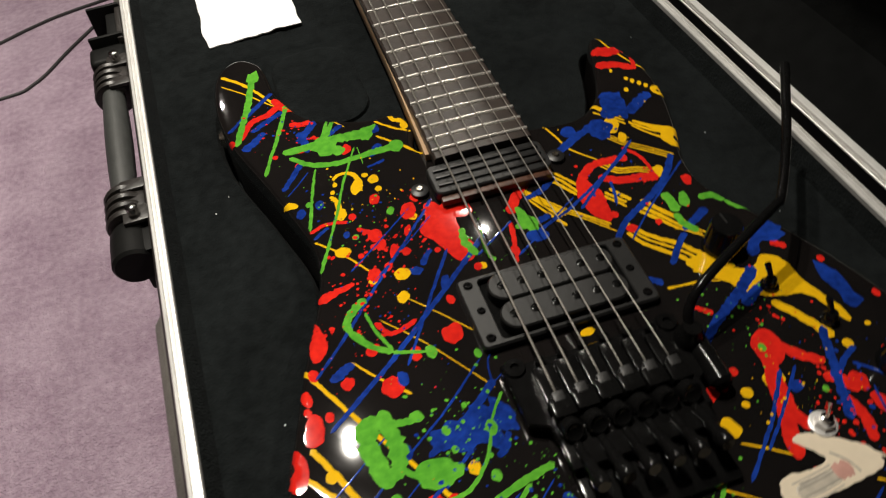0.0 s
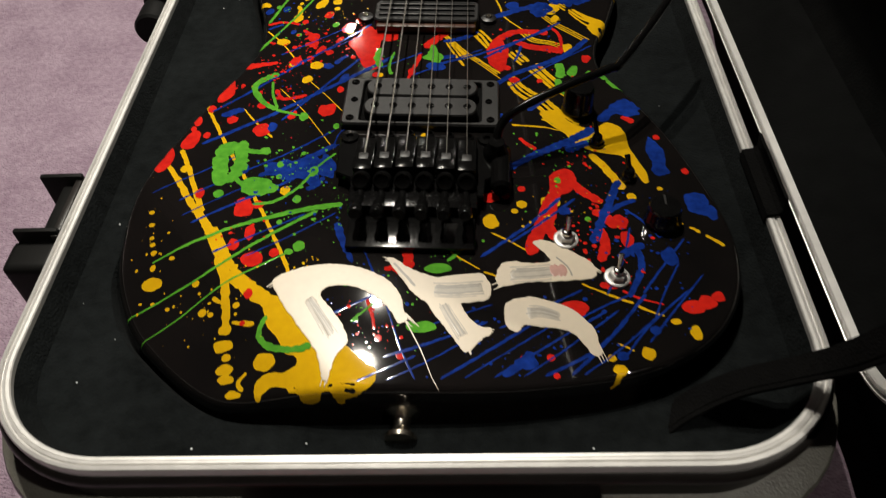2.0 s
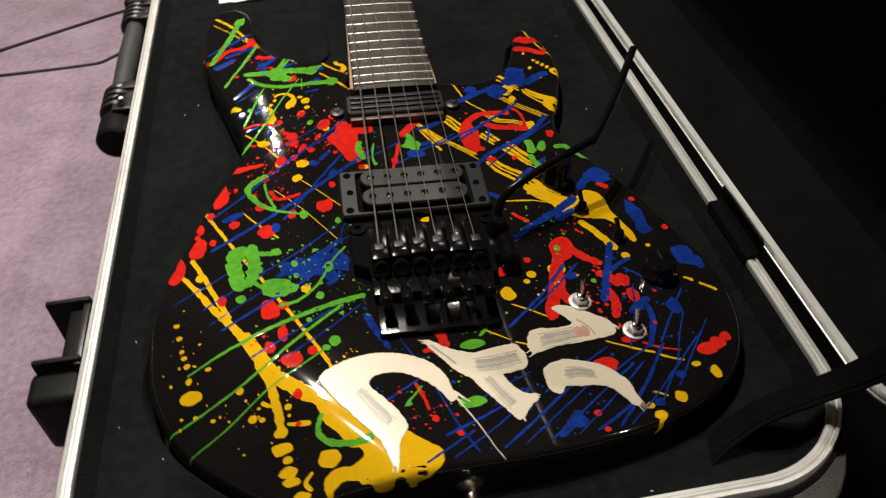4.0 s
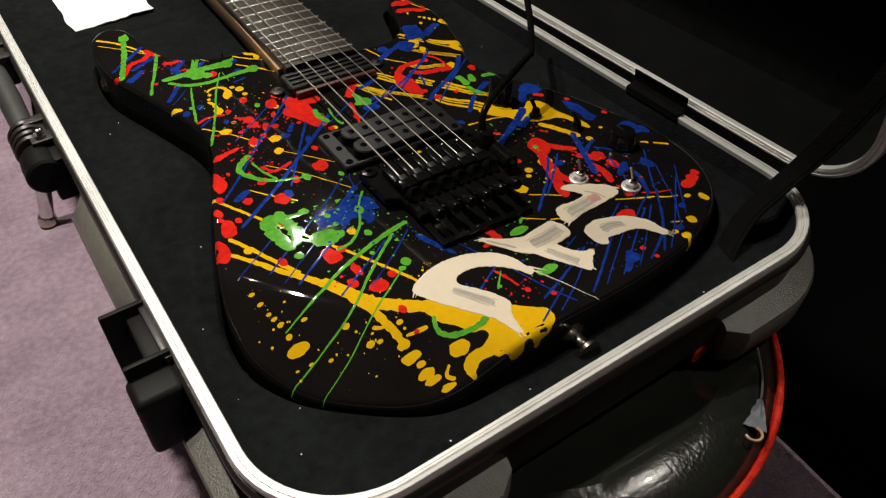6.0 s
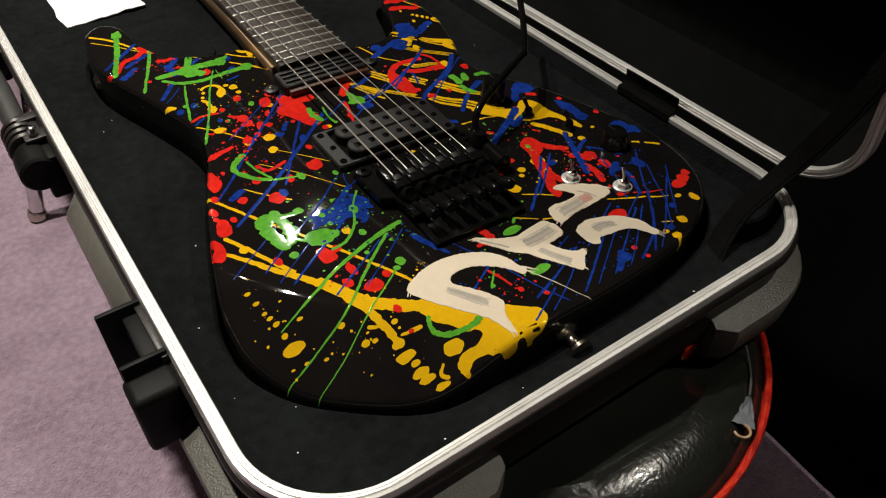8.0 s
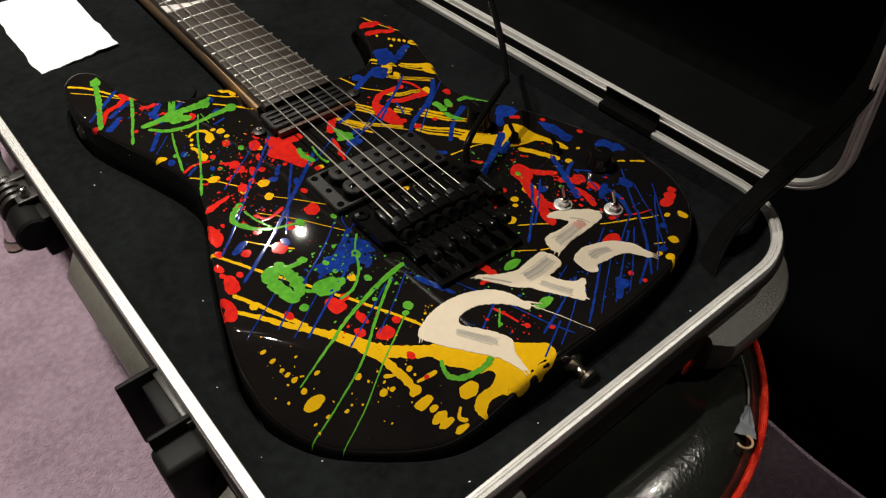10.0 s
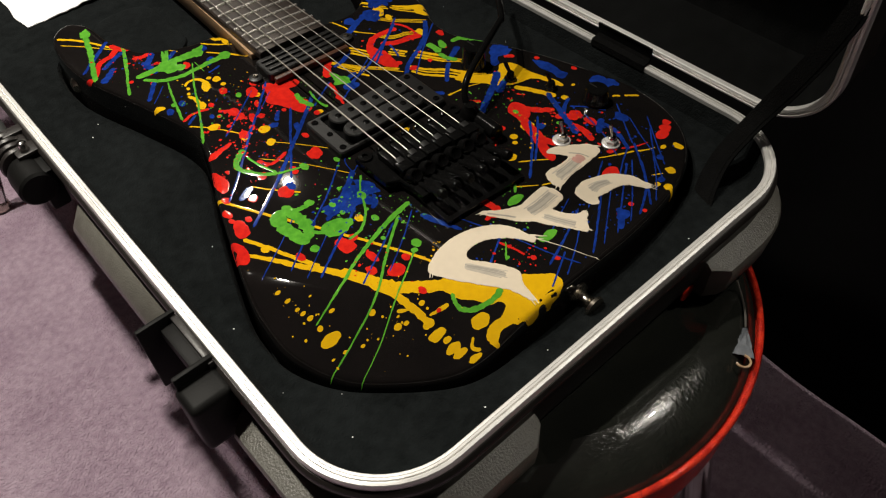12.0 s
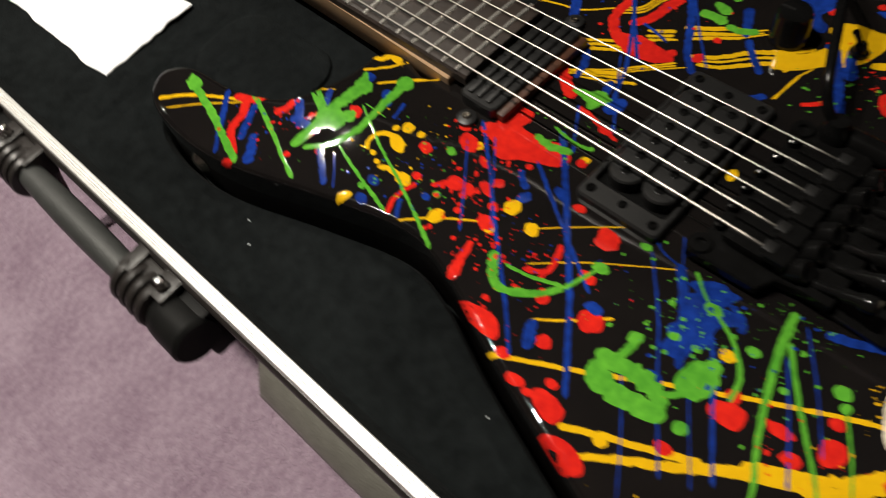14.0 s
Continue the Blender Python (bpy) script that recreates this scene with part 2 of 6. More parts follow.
def guitar_body():
    bm = bmesh.new()
    loops, thick = [], 0.042
    loops.append([(x, y, -thick) for x, y in offset_loop(LOOP, -0.004)])
    loops.append([(x, y, -thick + 0.004) for x, y in LOOP])
    for k in range(7):
        a = math.pi / 2 * k / 6
        inset = SIDE_R * (1 - math.cos(a))
        ring = offset_loop(LOOP, -inset)
        loops.append([(x, y, forearm(x, y) - SIDE_R * (1 - math.sin(a))) for x, y in ring])
    rings = skin(bm, loops)
    bm.faces.new(rings[0])
    top = [bm.edges.get((a, b)) for a, b in zip(rings[-1], rings[-1][1:] + rings[-1][:1])]
    inner = bmesh.ops.triangle_fill(bm, edges=top, use_beauty=True)
    faces = [g for g in inner["geom"] if isinstance(g, bmesh.types.BMFace)]
    for k in range(-4, 12):
        n = Vector((-0.73, -0.684, 0))
        co = Vector((-0.148, -0.050, 0)) + n * 0.005 * k
        geom = set(faces) | {e for f in faces for e in f.edges} | {v for f in faces for v in f.verts}
        cut = bmesh.ops.bisect_plane(bm, geom=list(geom), plane_co=co, plane_no=n, dist=1e-6)
        faces = [g for g in cut["geom"] if isinstance(g, bmesh.types.BMFace)]
    for v in {v for f in faces for v in f.verts}:
        v.co.z = forearm(v.co.x, v.co.y)
    return part("body", bm, LACQUER, guitar, "glossy black lacquered body")


body = guitar_body()

# ---- guitar neck and strings ----
SADDLE_Y, FRET_D = -0.040, 0.1675
NUT_Y = SADDLE_Y + FRET_D * 4


def neck_half(y):
    return 0.0285 + (0.0215 - 0.0285) * (y - 0.12) / (NUT_Y - 0.12)


def neck_x(y):
    return -0.0015 - 0.002 * (y - 0.12)


def slab_along_neck(bm, y0, y1, z0, z1, side=0.0, round_under=False, n=10):
    rows = []
    for k in range(n + 1):
        y = y0 + (y1 - y0) * k / n
        h, c = neck_half(y) + side, neck_x(y)
        if round_under:
            h += 0.0004 + 0.0022 * min(1.0, max(0.0, (0.215 - y) / 0.08))
            prof = [(-h, z1)] + [(-h * math.copysign(abs(math.cos(math.pi * j / 8)) ** 0.35, 4 - j), z1 - 0.003 + (z0 - z1 + 0.003) * math.sin(math.pi * j / 8) ** 0.9) for j in range(9)] + [(h, z1)]
        else:
            e = 0.0012
            prof = [(-h, z0), (-h, z1 - e), (-h + e, z1), (-h * 0.4, z1 + 0.0006), (h * 0.4, z1 + 0.0006), (h - e, z1), (h, z1 - e), (h, z0)]
        rows.append([(c + x, y, z) for x, z in prof])
    skin(bm, rows)
    bm.faces.ensure_lookup_table()
    vs = list(bm.verts)
    m = len(rows[0])
    bm.faces.new(vs[:m])
    bm.faces.new(vs[-m:])


def guitar_neck():
    bm = bmesh.new()
    slab_along_neck(bm, 0.132, NUT_Y + 0.02, -0.022, 0.0046, 0.0002, round_under=True)
    neck = part("neck", bm, MAPLE, guitar, "pale oiled maple neck")
    bm = bmesh.new()
    slab_along_neck(bm, 0.121, NUT_Y, 0.0045, 0.0105, 0.0006)
    board = part("fretboard", bm, ROSEWOOD, guitar, "dark rosewood fretboard")
    for k in range(24):
        y = SADDLE_Y + FRET_D * 2 ** (k / 12)
        bm = bmesh.new()
        h = neck_half(y) + 0.0002
        rows = []
        for x in np.linspace(-h, h, 5):
            z = 0.0104 + 0.0006 * (1 - (x / h) ** 2)
            rows.append([(neck_x(y) + x, y + 0.0013 * math.cos(a), z + 0.0014 * math.sin(a)) for a in np.linspace(0, math.pi, 7)])
        for a, b in zip(rows, rows[1:]):
            va, vb = [bm.verts.new(p) for p in a], [bm.verts.new(p) for p in b]
            for i in range(6):
                bm.faces.new((va[i], va[i + 1], vb[i + 1], vb[i]))
        bmesh.ops.remove_doubles(bm, verts=bm.verts, dist=1e-6)
        part("fret", bm, FRET_WIRE, board)
    bm = bmesh.new()
    y0 = SADDLE_Y + FRET_D * 2
    fin = [(neck_x(y0) - 0.0268, y0 + 0.0018), (neck_x(y0) + 0.0185, y0 + 0.0018), (neck_x(y0) - 0.004, y0 + 0.0065), (neck_x(y0) - 0.0268, y0 + 0.0150)]
    skin(bm, [[(x, y, 0.0100) for x, y in fin], [(x, y, 0.0114) for x, y in fin]])
    vs = list(bm.verts)
    bm.faces.new(vs[:4])
    bm.faces.new(vs[4:])
    part("inlay", bm, PEARL, board, "white pearl fin-shaped fret marker", smooth=False)
    part("nut", box(bmesh.new(), (0.043, 0.014, 0.008), (neck_x(NUT_Y), NUT_Y + 0.007, 0.009), 0.001), BLACK_METAL, guitar, "black locking nut")
    bm = bmesh.new()
    head = np.array(spline([(-22, 0), (-30, 22), (-34, 60), (-26, 150), (-6, 186), (10, 170), (16, 90), (20, 30), (20, 0)], 5)) / 1000 + (neck_x(NUT_Y), NUT_Y + 0.016)
    skin(bm, [[(x, y, -0.008) for x, y in head], [(x, y, 0.005) for x, y in head]])
    vs = list(bm.verts)
    bm.faces.new(vs[: len(head)])
    bm.faces.new(vs[len(head):])
    part("headstock", bm, LACQUER, guitar)


def string_x(k, y):
    a = -0.0280 + 0.0108 * k
    b = neck_x(NUT_Y) - 0.0175 + 0.0070 * k
    return a + (b - a) * (y - SADDLE_Y) / (NUT_Y - SADDLE_Y)


def guitar_strings():
    for k, gauge in enumerate((0.62, 0.52, 0.42, 0.30, 0.26, 0.24)):
        pts = [(string_x(k, SADDLE_Y - 0.004), SADDLE_Y - 0.006, 0.0085), (string_x(k, SADDLE_Y), SADDLE_Y, 0.0128)]
        pts += [(string_x(k, y), y, 0.0130 + 0.0012 * (y - SADDLE_Y)) for y in np.linspace(SADDLE_Y + 0.01, NUT_Y, 7)]
        part("string", tube(bmesh.new(), pts, gauge * 0.001, 8), STEEL, guitar, "wound steel string" if k < 3 else "plain steel string")


guitar_neck()
guitar_strings()


# ---- pickups and bridge ----
def screw(bm, x, y, z, r=0.0022):
    lathe(bm, [(r, z), (r, z + 0.0006), (r * 0.7, z + 0.0012), (r * 0.45, z + 0.0012), (r * 0.4, z + 0.0005), (0, z + 0.0005)], Matrix.Translation((x, y, 0)), 12)


def humbucker():
    cx, cy, w, d = -0.0015, 0.0185, 0.0905, 0.0425
    pickup = part("bridge_pickup_ring", bmesh.new(), SATIN_BLACK, guitar, "black plastic pickup frame")
    bm = bmesh.new()
    outer = rounded(cx - w / 2, cx + w / 2, cy - d / 2, cy + d / 2, 0.003, 4)
    inner = rounded(cx - w / 2 + 0.0105, cx + w / 2 - 0.0105, cy - d / 2 + 0.0030, cy + d / 2 - 0.0030, 0.002, 4)
    z0, z1 = -0.0006, 0.0042
    skin(bm, [[(x, y, z0) for x, y in outer], [(x, y, z1 - 0.001) for x, y in outer], [(x, y, z1) for x, y in offset_loop(outer, -0.001)],
              [(x, y, z1) for x, y in offset_loop(inner, 0.0006)], [(x, y, z1 - 0.0006) for x, y in inner], [(x, y, z0) for x, y in inner]])
    bm.to_mesh(pickup.data)
    bm.free()
    pickup.data.shade_smooth()
    pickup.data.set_sharp_from_angle(angle=radians(35))
    part("pickup_well", box(bmesh.new(), (w - 0.018, d - 0.004, 0.0012), (cx, cy, 0.0004)), WEBBING, pickup)
    for sx in (-1, 1):
        for sy in (-1, 1):
            bm = bmesh.new()
            screw(bm, cx + sx * (w / 2 - 0.0052), cy + sy * (d / 2 - 0.0050), z1 - 0.0002, 0.0024)
            part("screw", bm, BLACK_METAL, pickup)
        bm = bmesh.new()
        screw(bm, cx + sx * (w / 2 - 0.0062), cy, z1 - 0.0002, 0.0021)
        part("height_screw", bm, BLACK_METAL, pickup)
    for sy in (-1, 1):
        bm = bmesh.new()
        y = cy - 0.0005 + sy * 0.0088
        loop = rounded(cx - 0.0325, cx + 0.0325, y - 0.0083, y + 0.0083, 0.0082, 8)
        skin(bm, [[(px, py, 0.001) for px, py in loop], [(px, py, 0.0072) for px, py in loop], [(px, py, 0.0080) for px, py in offset_loop(loop, -0.0008)]])
        bm.verts.ensure_lookup_table()
        bm.faces.new(list(bm.verts)[-len(loop):])
        bobbin = part("bobbin", bm, SATIN_BLACK, pickup)
        for k in range(6):
            bm = bmesh.new()
            lathe(bm, [(0.0023, 0.0078), (0.0023, 0.0083), (0.0016, 0.0086), (0.0, 0.0084)], Matrix.Translation((string_x(k, y), y, 0)), 12)
            part("pole_piece", bm, BLACK_METAL, bobbin)


def neck_pickup():
    cx, cy = -0.003, 0.1075
    bm = bmesh.new()
    loop = rounded(cx - 0.034, cx + 0.034, cy - 0.0105, cy + 0.0125, 0.004, 6)
    skin(bm, [[(x, y, 0.0002) for x, y in loop], [(x, y, 0.0062) for x, y in loop], [(x, y, 0.0070) for x, y in offset_loop(loop, -0.0009)]])
    bm.verts.ensure_lookup_table()
    bm.faces.new(list(bm.verts)[-len(loop):])
    cover = part("neck_pickup", bm, SATIN_BLACK, guitar, "black single-coil neck pickup")
    for dy in (-0.0045, 0.0015, 0.0070):
        part("rail", box(bmesh.new(), (0.062, 0.0022, 0.0016), (cx, cy + dy, 0.0076), 0.0005), SATIN_BLACK, cover)
    bm = box(bmesh.new(), (0.064, 0.004, 0.005), (cx, cy - 0.0128, 0.0026), 0.001)
    part("coil_edge", bm, material("amber_coil_tape", (0.10, 0.04, 0.02), 0.4, 0, (0.05, 0.02, 0.012), 200), cover, "reddish brown coil tape")
    for sx in (-1, 1):
        bm = bmesh.new()
        lathe(bm, [(0.0050, 0.0), (0.0050, 0.0022), (0.0030, 0.0030), (0, 0.0030)], Matrix.Translation((cx + sx * 0.0405, cy + 0.001, 0)), 16)
        ear = part("mounting_ear", bm, SATIN_BLACK, cover)
        bm = bmesh.new()
        screw(bm, cx + sx * 0.0405, cy + 0.001, 0.0028, 0.0022)
        part("screw", bm, NICKEL, ear)


def tremolo():
    bridge = part("tremolo_bridge", bmesh.new(), BLACK_METAL, guitar, "black locking tremolo bridge")
    bm = bmesh.new()
    plate = np.array([(-44, -15), (-36, -14), (-34, -17), (30, -17), (33, -14), (42, -15), (42, -46), (36, -50), (35, -62), (-33, -62), (-35, -50), (-43, -46)]) / 1000
    plate = plate[::-1]
    skin(bm, [[(x, y, 0.0030) for x, y in plate], [(x, y, 0.0066) for x, y in plate], [(x, y, 0.0074) for x, y in offset_loop(plate, -0.0008)]])
    vs = list(bm.verts)
    bm.faces.new(vs[-len(plate):])
    bm.faces.new(vs[: len(plate)])
    bm.to_mesh(bridge.data)
    bm.free()
    for sx in (-0.0385, 0.0365):
        bm = bmesh.new()
        lathe(bm, [(0.0052, -0.0004), (0.0052, 0.0075), (0.0046, 0.0086), (0.0020, 0.0088), (0.0018, 0.0070), (0, 0.0070)], Matrix.Translation((sx, -0.0185, 0)), 20)
        part("pivot_post", bm, BLACK_METAL, bridge)
    for k in range(6):
        x = string_x(k, SADDLE_Y)
        y = SADDLE_Y + (0.0, 0.001, 0.002, 0.002, 0.001, 0.0)[k]
        bm = bmesh.new()
        box(bm, (0.0100, 0.024, 0.0055), (x, y + 0.004, 0.0098), 0.0008)
        box(bm, (0.0100, 0.010, 0.0085), (x, y - 0.006, 0.0108), 0.0012)
        saddle = part("saddle", bm, BLACK_METAL, bridge)
        part("string_block", box(bmesh.new(), (0.0052, 0.0050, 0.0042), (x, y - 0.0015, 0.0133), 0.0006), SATIN_BLACK, saddle)
        bm = bmesh.new()
        lathe(bm, [(0.0024, 0.0074), (0.0024, 0.0105), (0.0014, 0.0110), (0.0012, 0.0092), (0, 0.0092)], Matrix.Translation((x + 0.001, y + 0.0205, 0)), 14)
        part("saddle_screw", bm, BLACK_METAL, saddle)
        bm = bmesh.new()
        lathe(bm, [(0.0049, -0.004), (0.0049, 0.0040), (0.0046, 0.0052), (0.0038, 0.0056), (0.0026, 0.0050), (0, 0.0050)], Matrix.Translation((x, -0.0540, 0.0100)) @ Matrix.Rotation(radians(52), 4, "X"), 22)
        part("clamp_head", bm, BLACK_METAL, bridge)
        tune = Matrix.Translation((x, -0.0630, 0.0085)) @ Matrix.Rotation(radians(70), 4, "X")
        bm = bmesh.new()
        lathe(bm, [(0.0021, -0.003), (0.0021, 0.009), (0.0030, 0.0105), (0.0026, 0.0145), (0.0036, 0.0175), (0.0036, 0.0215), (0.0028, 0.0230), (0, 0.0230)], tune, 16)
        part("fine_tuner", bm, BLACK_METAL, bridge)
    part("tuner_rail", box(bmesh.new(), (0.066, 0.014, 0.0050), (-0.001, -0.0645, 0.0062), 0.0012), BLACK_METAL, bridge)
    part("tuner_shelf", box(bmesh.new(), (0.064, 0.026, 0.0026), (-0.001, -0.0810, 0.0018), 0.001), KNOB_BLACK, bridge)
    bm = bmesh.new()
    lathe(bm, [(0.0070, 0.002), (0.0070, 0.0100), (0.0056, 0.0120), (0.0042, 0.0165), (0, 0.0165)], Matrix.Translation((0.0415, -0.0300, 0)), 20)
    lathe(bm, [(0.0056, 0.0), (0.0056, 0.028), (0.004, 0.030), (0, 0.030)], Matrix.Translation((0.0440, -0.0260, 0.006)) @ Matrix.Rotation(radians(90), 4, "X"), 18)
    part("arm_socket", bm, BLACK_METAL, bridge)
    pts = spline([(0.0415, -0.0290, 0.012), (0.0430, -0.0225, 0.020), (0.0520, -0.0160, 0.0270), (0.0800, -0.0030, 0.0340), (0.1010, 0.0070, 0.0370),
                  (0.1075, 0.0115, 0.0380), (0.1270, 0.0400, 0.0450), (0.1470, 0.0740, 0.0520)], 6)
    arm = part("tremolo_arm", tube(bmesh.new(), pts, 0.0024, 12), BLACK_METAL, bridge, "black bent tremolo arm")
    part("arm_tip", tube(bmesh.new(), [pts[-1], Vector(pts[-1]) + (Vector(pts[-1]) - Vector(pts[-2])).normalized() * 0.008], [0.0026, 0.0024], 12), KNOB_BLACK, arm)


def controls():
    for x, y, r, h in ((0.0890, 0.0190, 0.0095, 0.0165), (0.1255, -0.0690, 0.0095, 0.0110)):
        bm = bmesh.new()
        lathe(bm, [(r, 0.0005), (r, 0.002), (r * 0.92, 0.003), (r * 0.88, h - 0.002), (r * 0.80, h), (0, h + 0.0004)], Matrix.Translation((x, y, 0)), 30)
        knob = part("control_knob", bm, KNOB_BLACK, guitar, "black domed control knob")
        part("pointer_line", box(bmesh.new(), (0.0010, r * 0.7, 0.0006), (x, y + r * 0.4, h + 0.0002)), SATIN_BLACK, knob)
    for x, y in ((0.0975, -0.0115), (0.1120, -0.0385)):
        bm = bmesh.new()
        lathe(bm, [(0.0044, -0.0004), (0.0044, 0.0016), (0.0034, 0.0024), (0.0026, 0.0060), (0.0020, 0.0066), (0, 0.0066)], Matrix.Translation((x, y, 0)), 18)
        nub = part("mini_switch", bm, KNOB_BLACK, guitar, "black mini switch")
        bm = bmesh.new()
        tube(bm, [(x, y, 0.005), (x - 0.002, y + 0.004, 0.013)], [0.0012, 0.0016], 10)
        part("lever", bm, KNOB_BLACK, nub)
    for x, y in ((0.0762, -0.0835), (0.0990, -0.1070)):
        bm = bmesh.new()
        lathe(bm, [(0.0062, -0.0003), (0.0062, 0.0008), (0.0056, 0.0012), (0.0048, 0.0012)], Matrix.Translation((x, y, 0)), 24)
        lathe(bm, [(0.0044, 0.0008), (0.0044, 0.0036), (0.0036, 0.0042), (0.0, 0.0042)], Matrix.Translation((x, y, 0)), 6)
        washer = part("toggle_switch", bm, ALUMINIUM, guitar, "chrome toggle switch")
        bm = bmesh.new()
        lathe(bm, [(0.0026, 0.0036), (0.0026, 0.0060), (0.0016, 0.0066), (0, 0.0066)], Matrix.Translation((x, y, 0)), 16)
        part("bushing", bm, CHROME, washer)
        bm = bmesh.new()
        tube(bm, [(x, y, 0.006), (x + 0.0003, y + 0.0016, 0.0098), (x + 0.0006, y + 0.0034, 0.0135)], [0.0009, 0.0011, 0.0014], 12)
        part("bat_lever", bm, CHROME, washer)
    bm = bmesh.new()
    lathe(bm, [(0.0078, 0.0), (0.0078, 0.0015), (0.0042, 0.0035), (0.0036, 0.0080), (0.0050, 0.0110), (0.0072, 0.0125), (0.0070, 0.0145), (0.003, 0.0155), (0, 0.0155)],
          Matrix.Translation((0.0005, -0.1716, -0.0185)) @ Matrix.Rotation(radians(90), 4, "X"), 26)
    part("strap_button", bm, NICKEL, guitar, "worn nickel strap button")
    bm = bmesh.new()
    lathe(bm, [(0.0070, 0.0), (0.0070, 0.002), (0.004, 0.005), (0, 0.005)], Matrix.Translation((-0.1385, 0.215, -0.018)) @ Matrix.Rotation(radians(-90), 4, "Y"), 18)
    part("strap_button", bm, NICKEL, guitar, "worn nickel strap button")


humbucker()
neck_pickup()
tremolo()
controls()

# ---- case ----
CASE = pose(0, 0, TOP - 0.0025, 0, -2.3, 1.4)
case = thing("guitar_case", "open black moulded guitar case with aluminium rims and plush lining", "guitar case", CASE)
X0, X1, Y0, Y1, RAD = -0.1890, 0.1832, -0.2065, 0.960, 0.060
RIM_W = 0.0068
DEEP = -0.060


def sweep(bm, path, profile, ends=True):
    """Sweeps a profile of (outward, z) pairs along an open run of (point, outward) pairs."""
    rings = []
    for p, n in path:
        rings.append([bm.verts.new((p[0] + n[0] * o, p[1] + n[1] * o, z)) for o, z in profile])
    m = len(profile)
    for a, b in zip(rings, rings[1:]):
        for k in range(m):
            bm.faces.new((a[k], a[(k + 1) % m], b[(k + 1) % m], b[k]))
    if ends:
        bm.faces.new(rings[0])
        bm.faces.new(rings[-1])


def rim_run(loop):
    q = np.array(loop)
    tan = np.roll(q, -1, 0) - np.roll(q, 1, 0)
    tan /= np.linalg.norm(tan, axis=1)[:, None]
    return [(p, (t[1], -t[0])) for p, t in zip(q, tan)]


RIM = [(-RIM_W, -0.006), (-RIM_W, -0.0006), (-0.0063, 0.0), (-0.0049, 0.0001), (-0.0047, -0.0003), (-0.0045, 0.0001), (-0.0034, 0.0), (-0.0030, -0.0011),
       (-0.0025, -0.0011), (-0.0021, 0.0003), (-0.0006, 0.0), (0.0, -0.0008), (0.0, -0.006)]


def rim_mesh(loop, flip=1):
    bm = bmesh.new()
    run = rim_run(loop)
    sweep(bm, run + run[:1], [(o, z * flip) for o, z in RIM], ends=False)
    return bm


def straight(a, b, n, steps=2):
    return [((a[0] + (b[0] - a[0]) * k / steps, a[1] + (b[1] - a[1]) * k / steps), n) for k in range(steps + 1)]


def corner(cx, cy, r, a0, a1, steps=10):
    out = []
    for k in range(steps + 1):
        t = radians(a0 + (a1 - a0) * k / steps)
        n = (math.cos(t), math.sin(t))
        out.append(((cx + r * n[0], cy + r * n[1]), n))
    return out


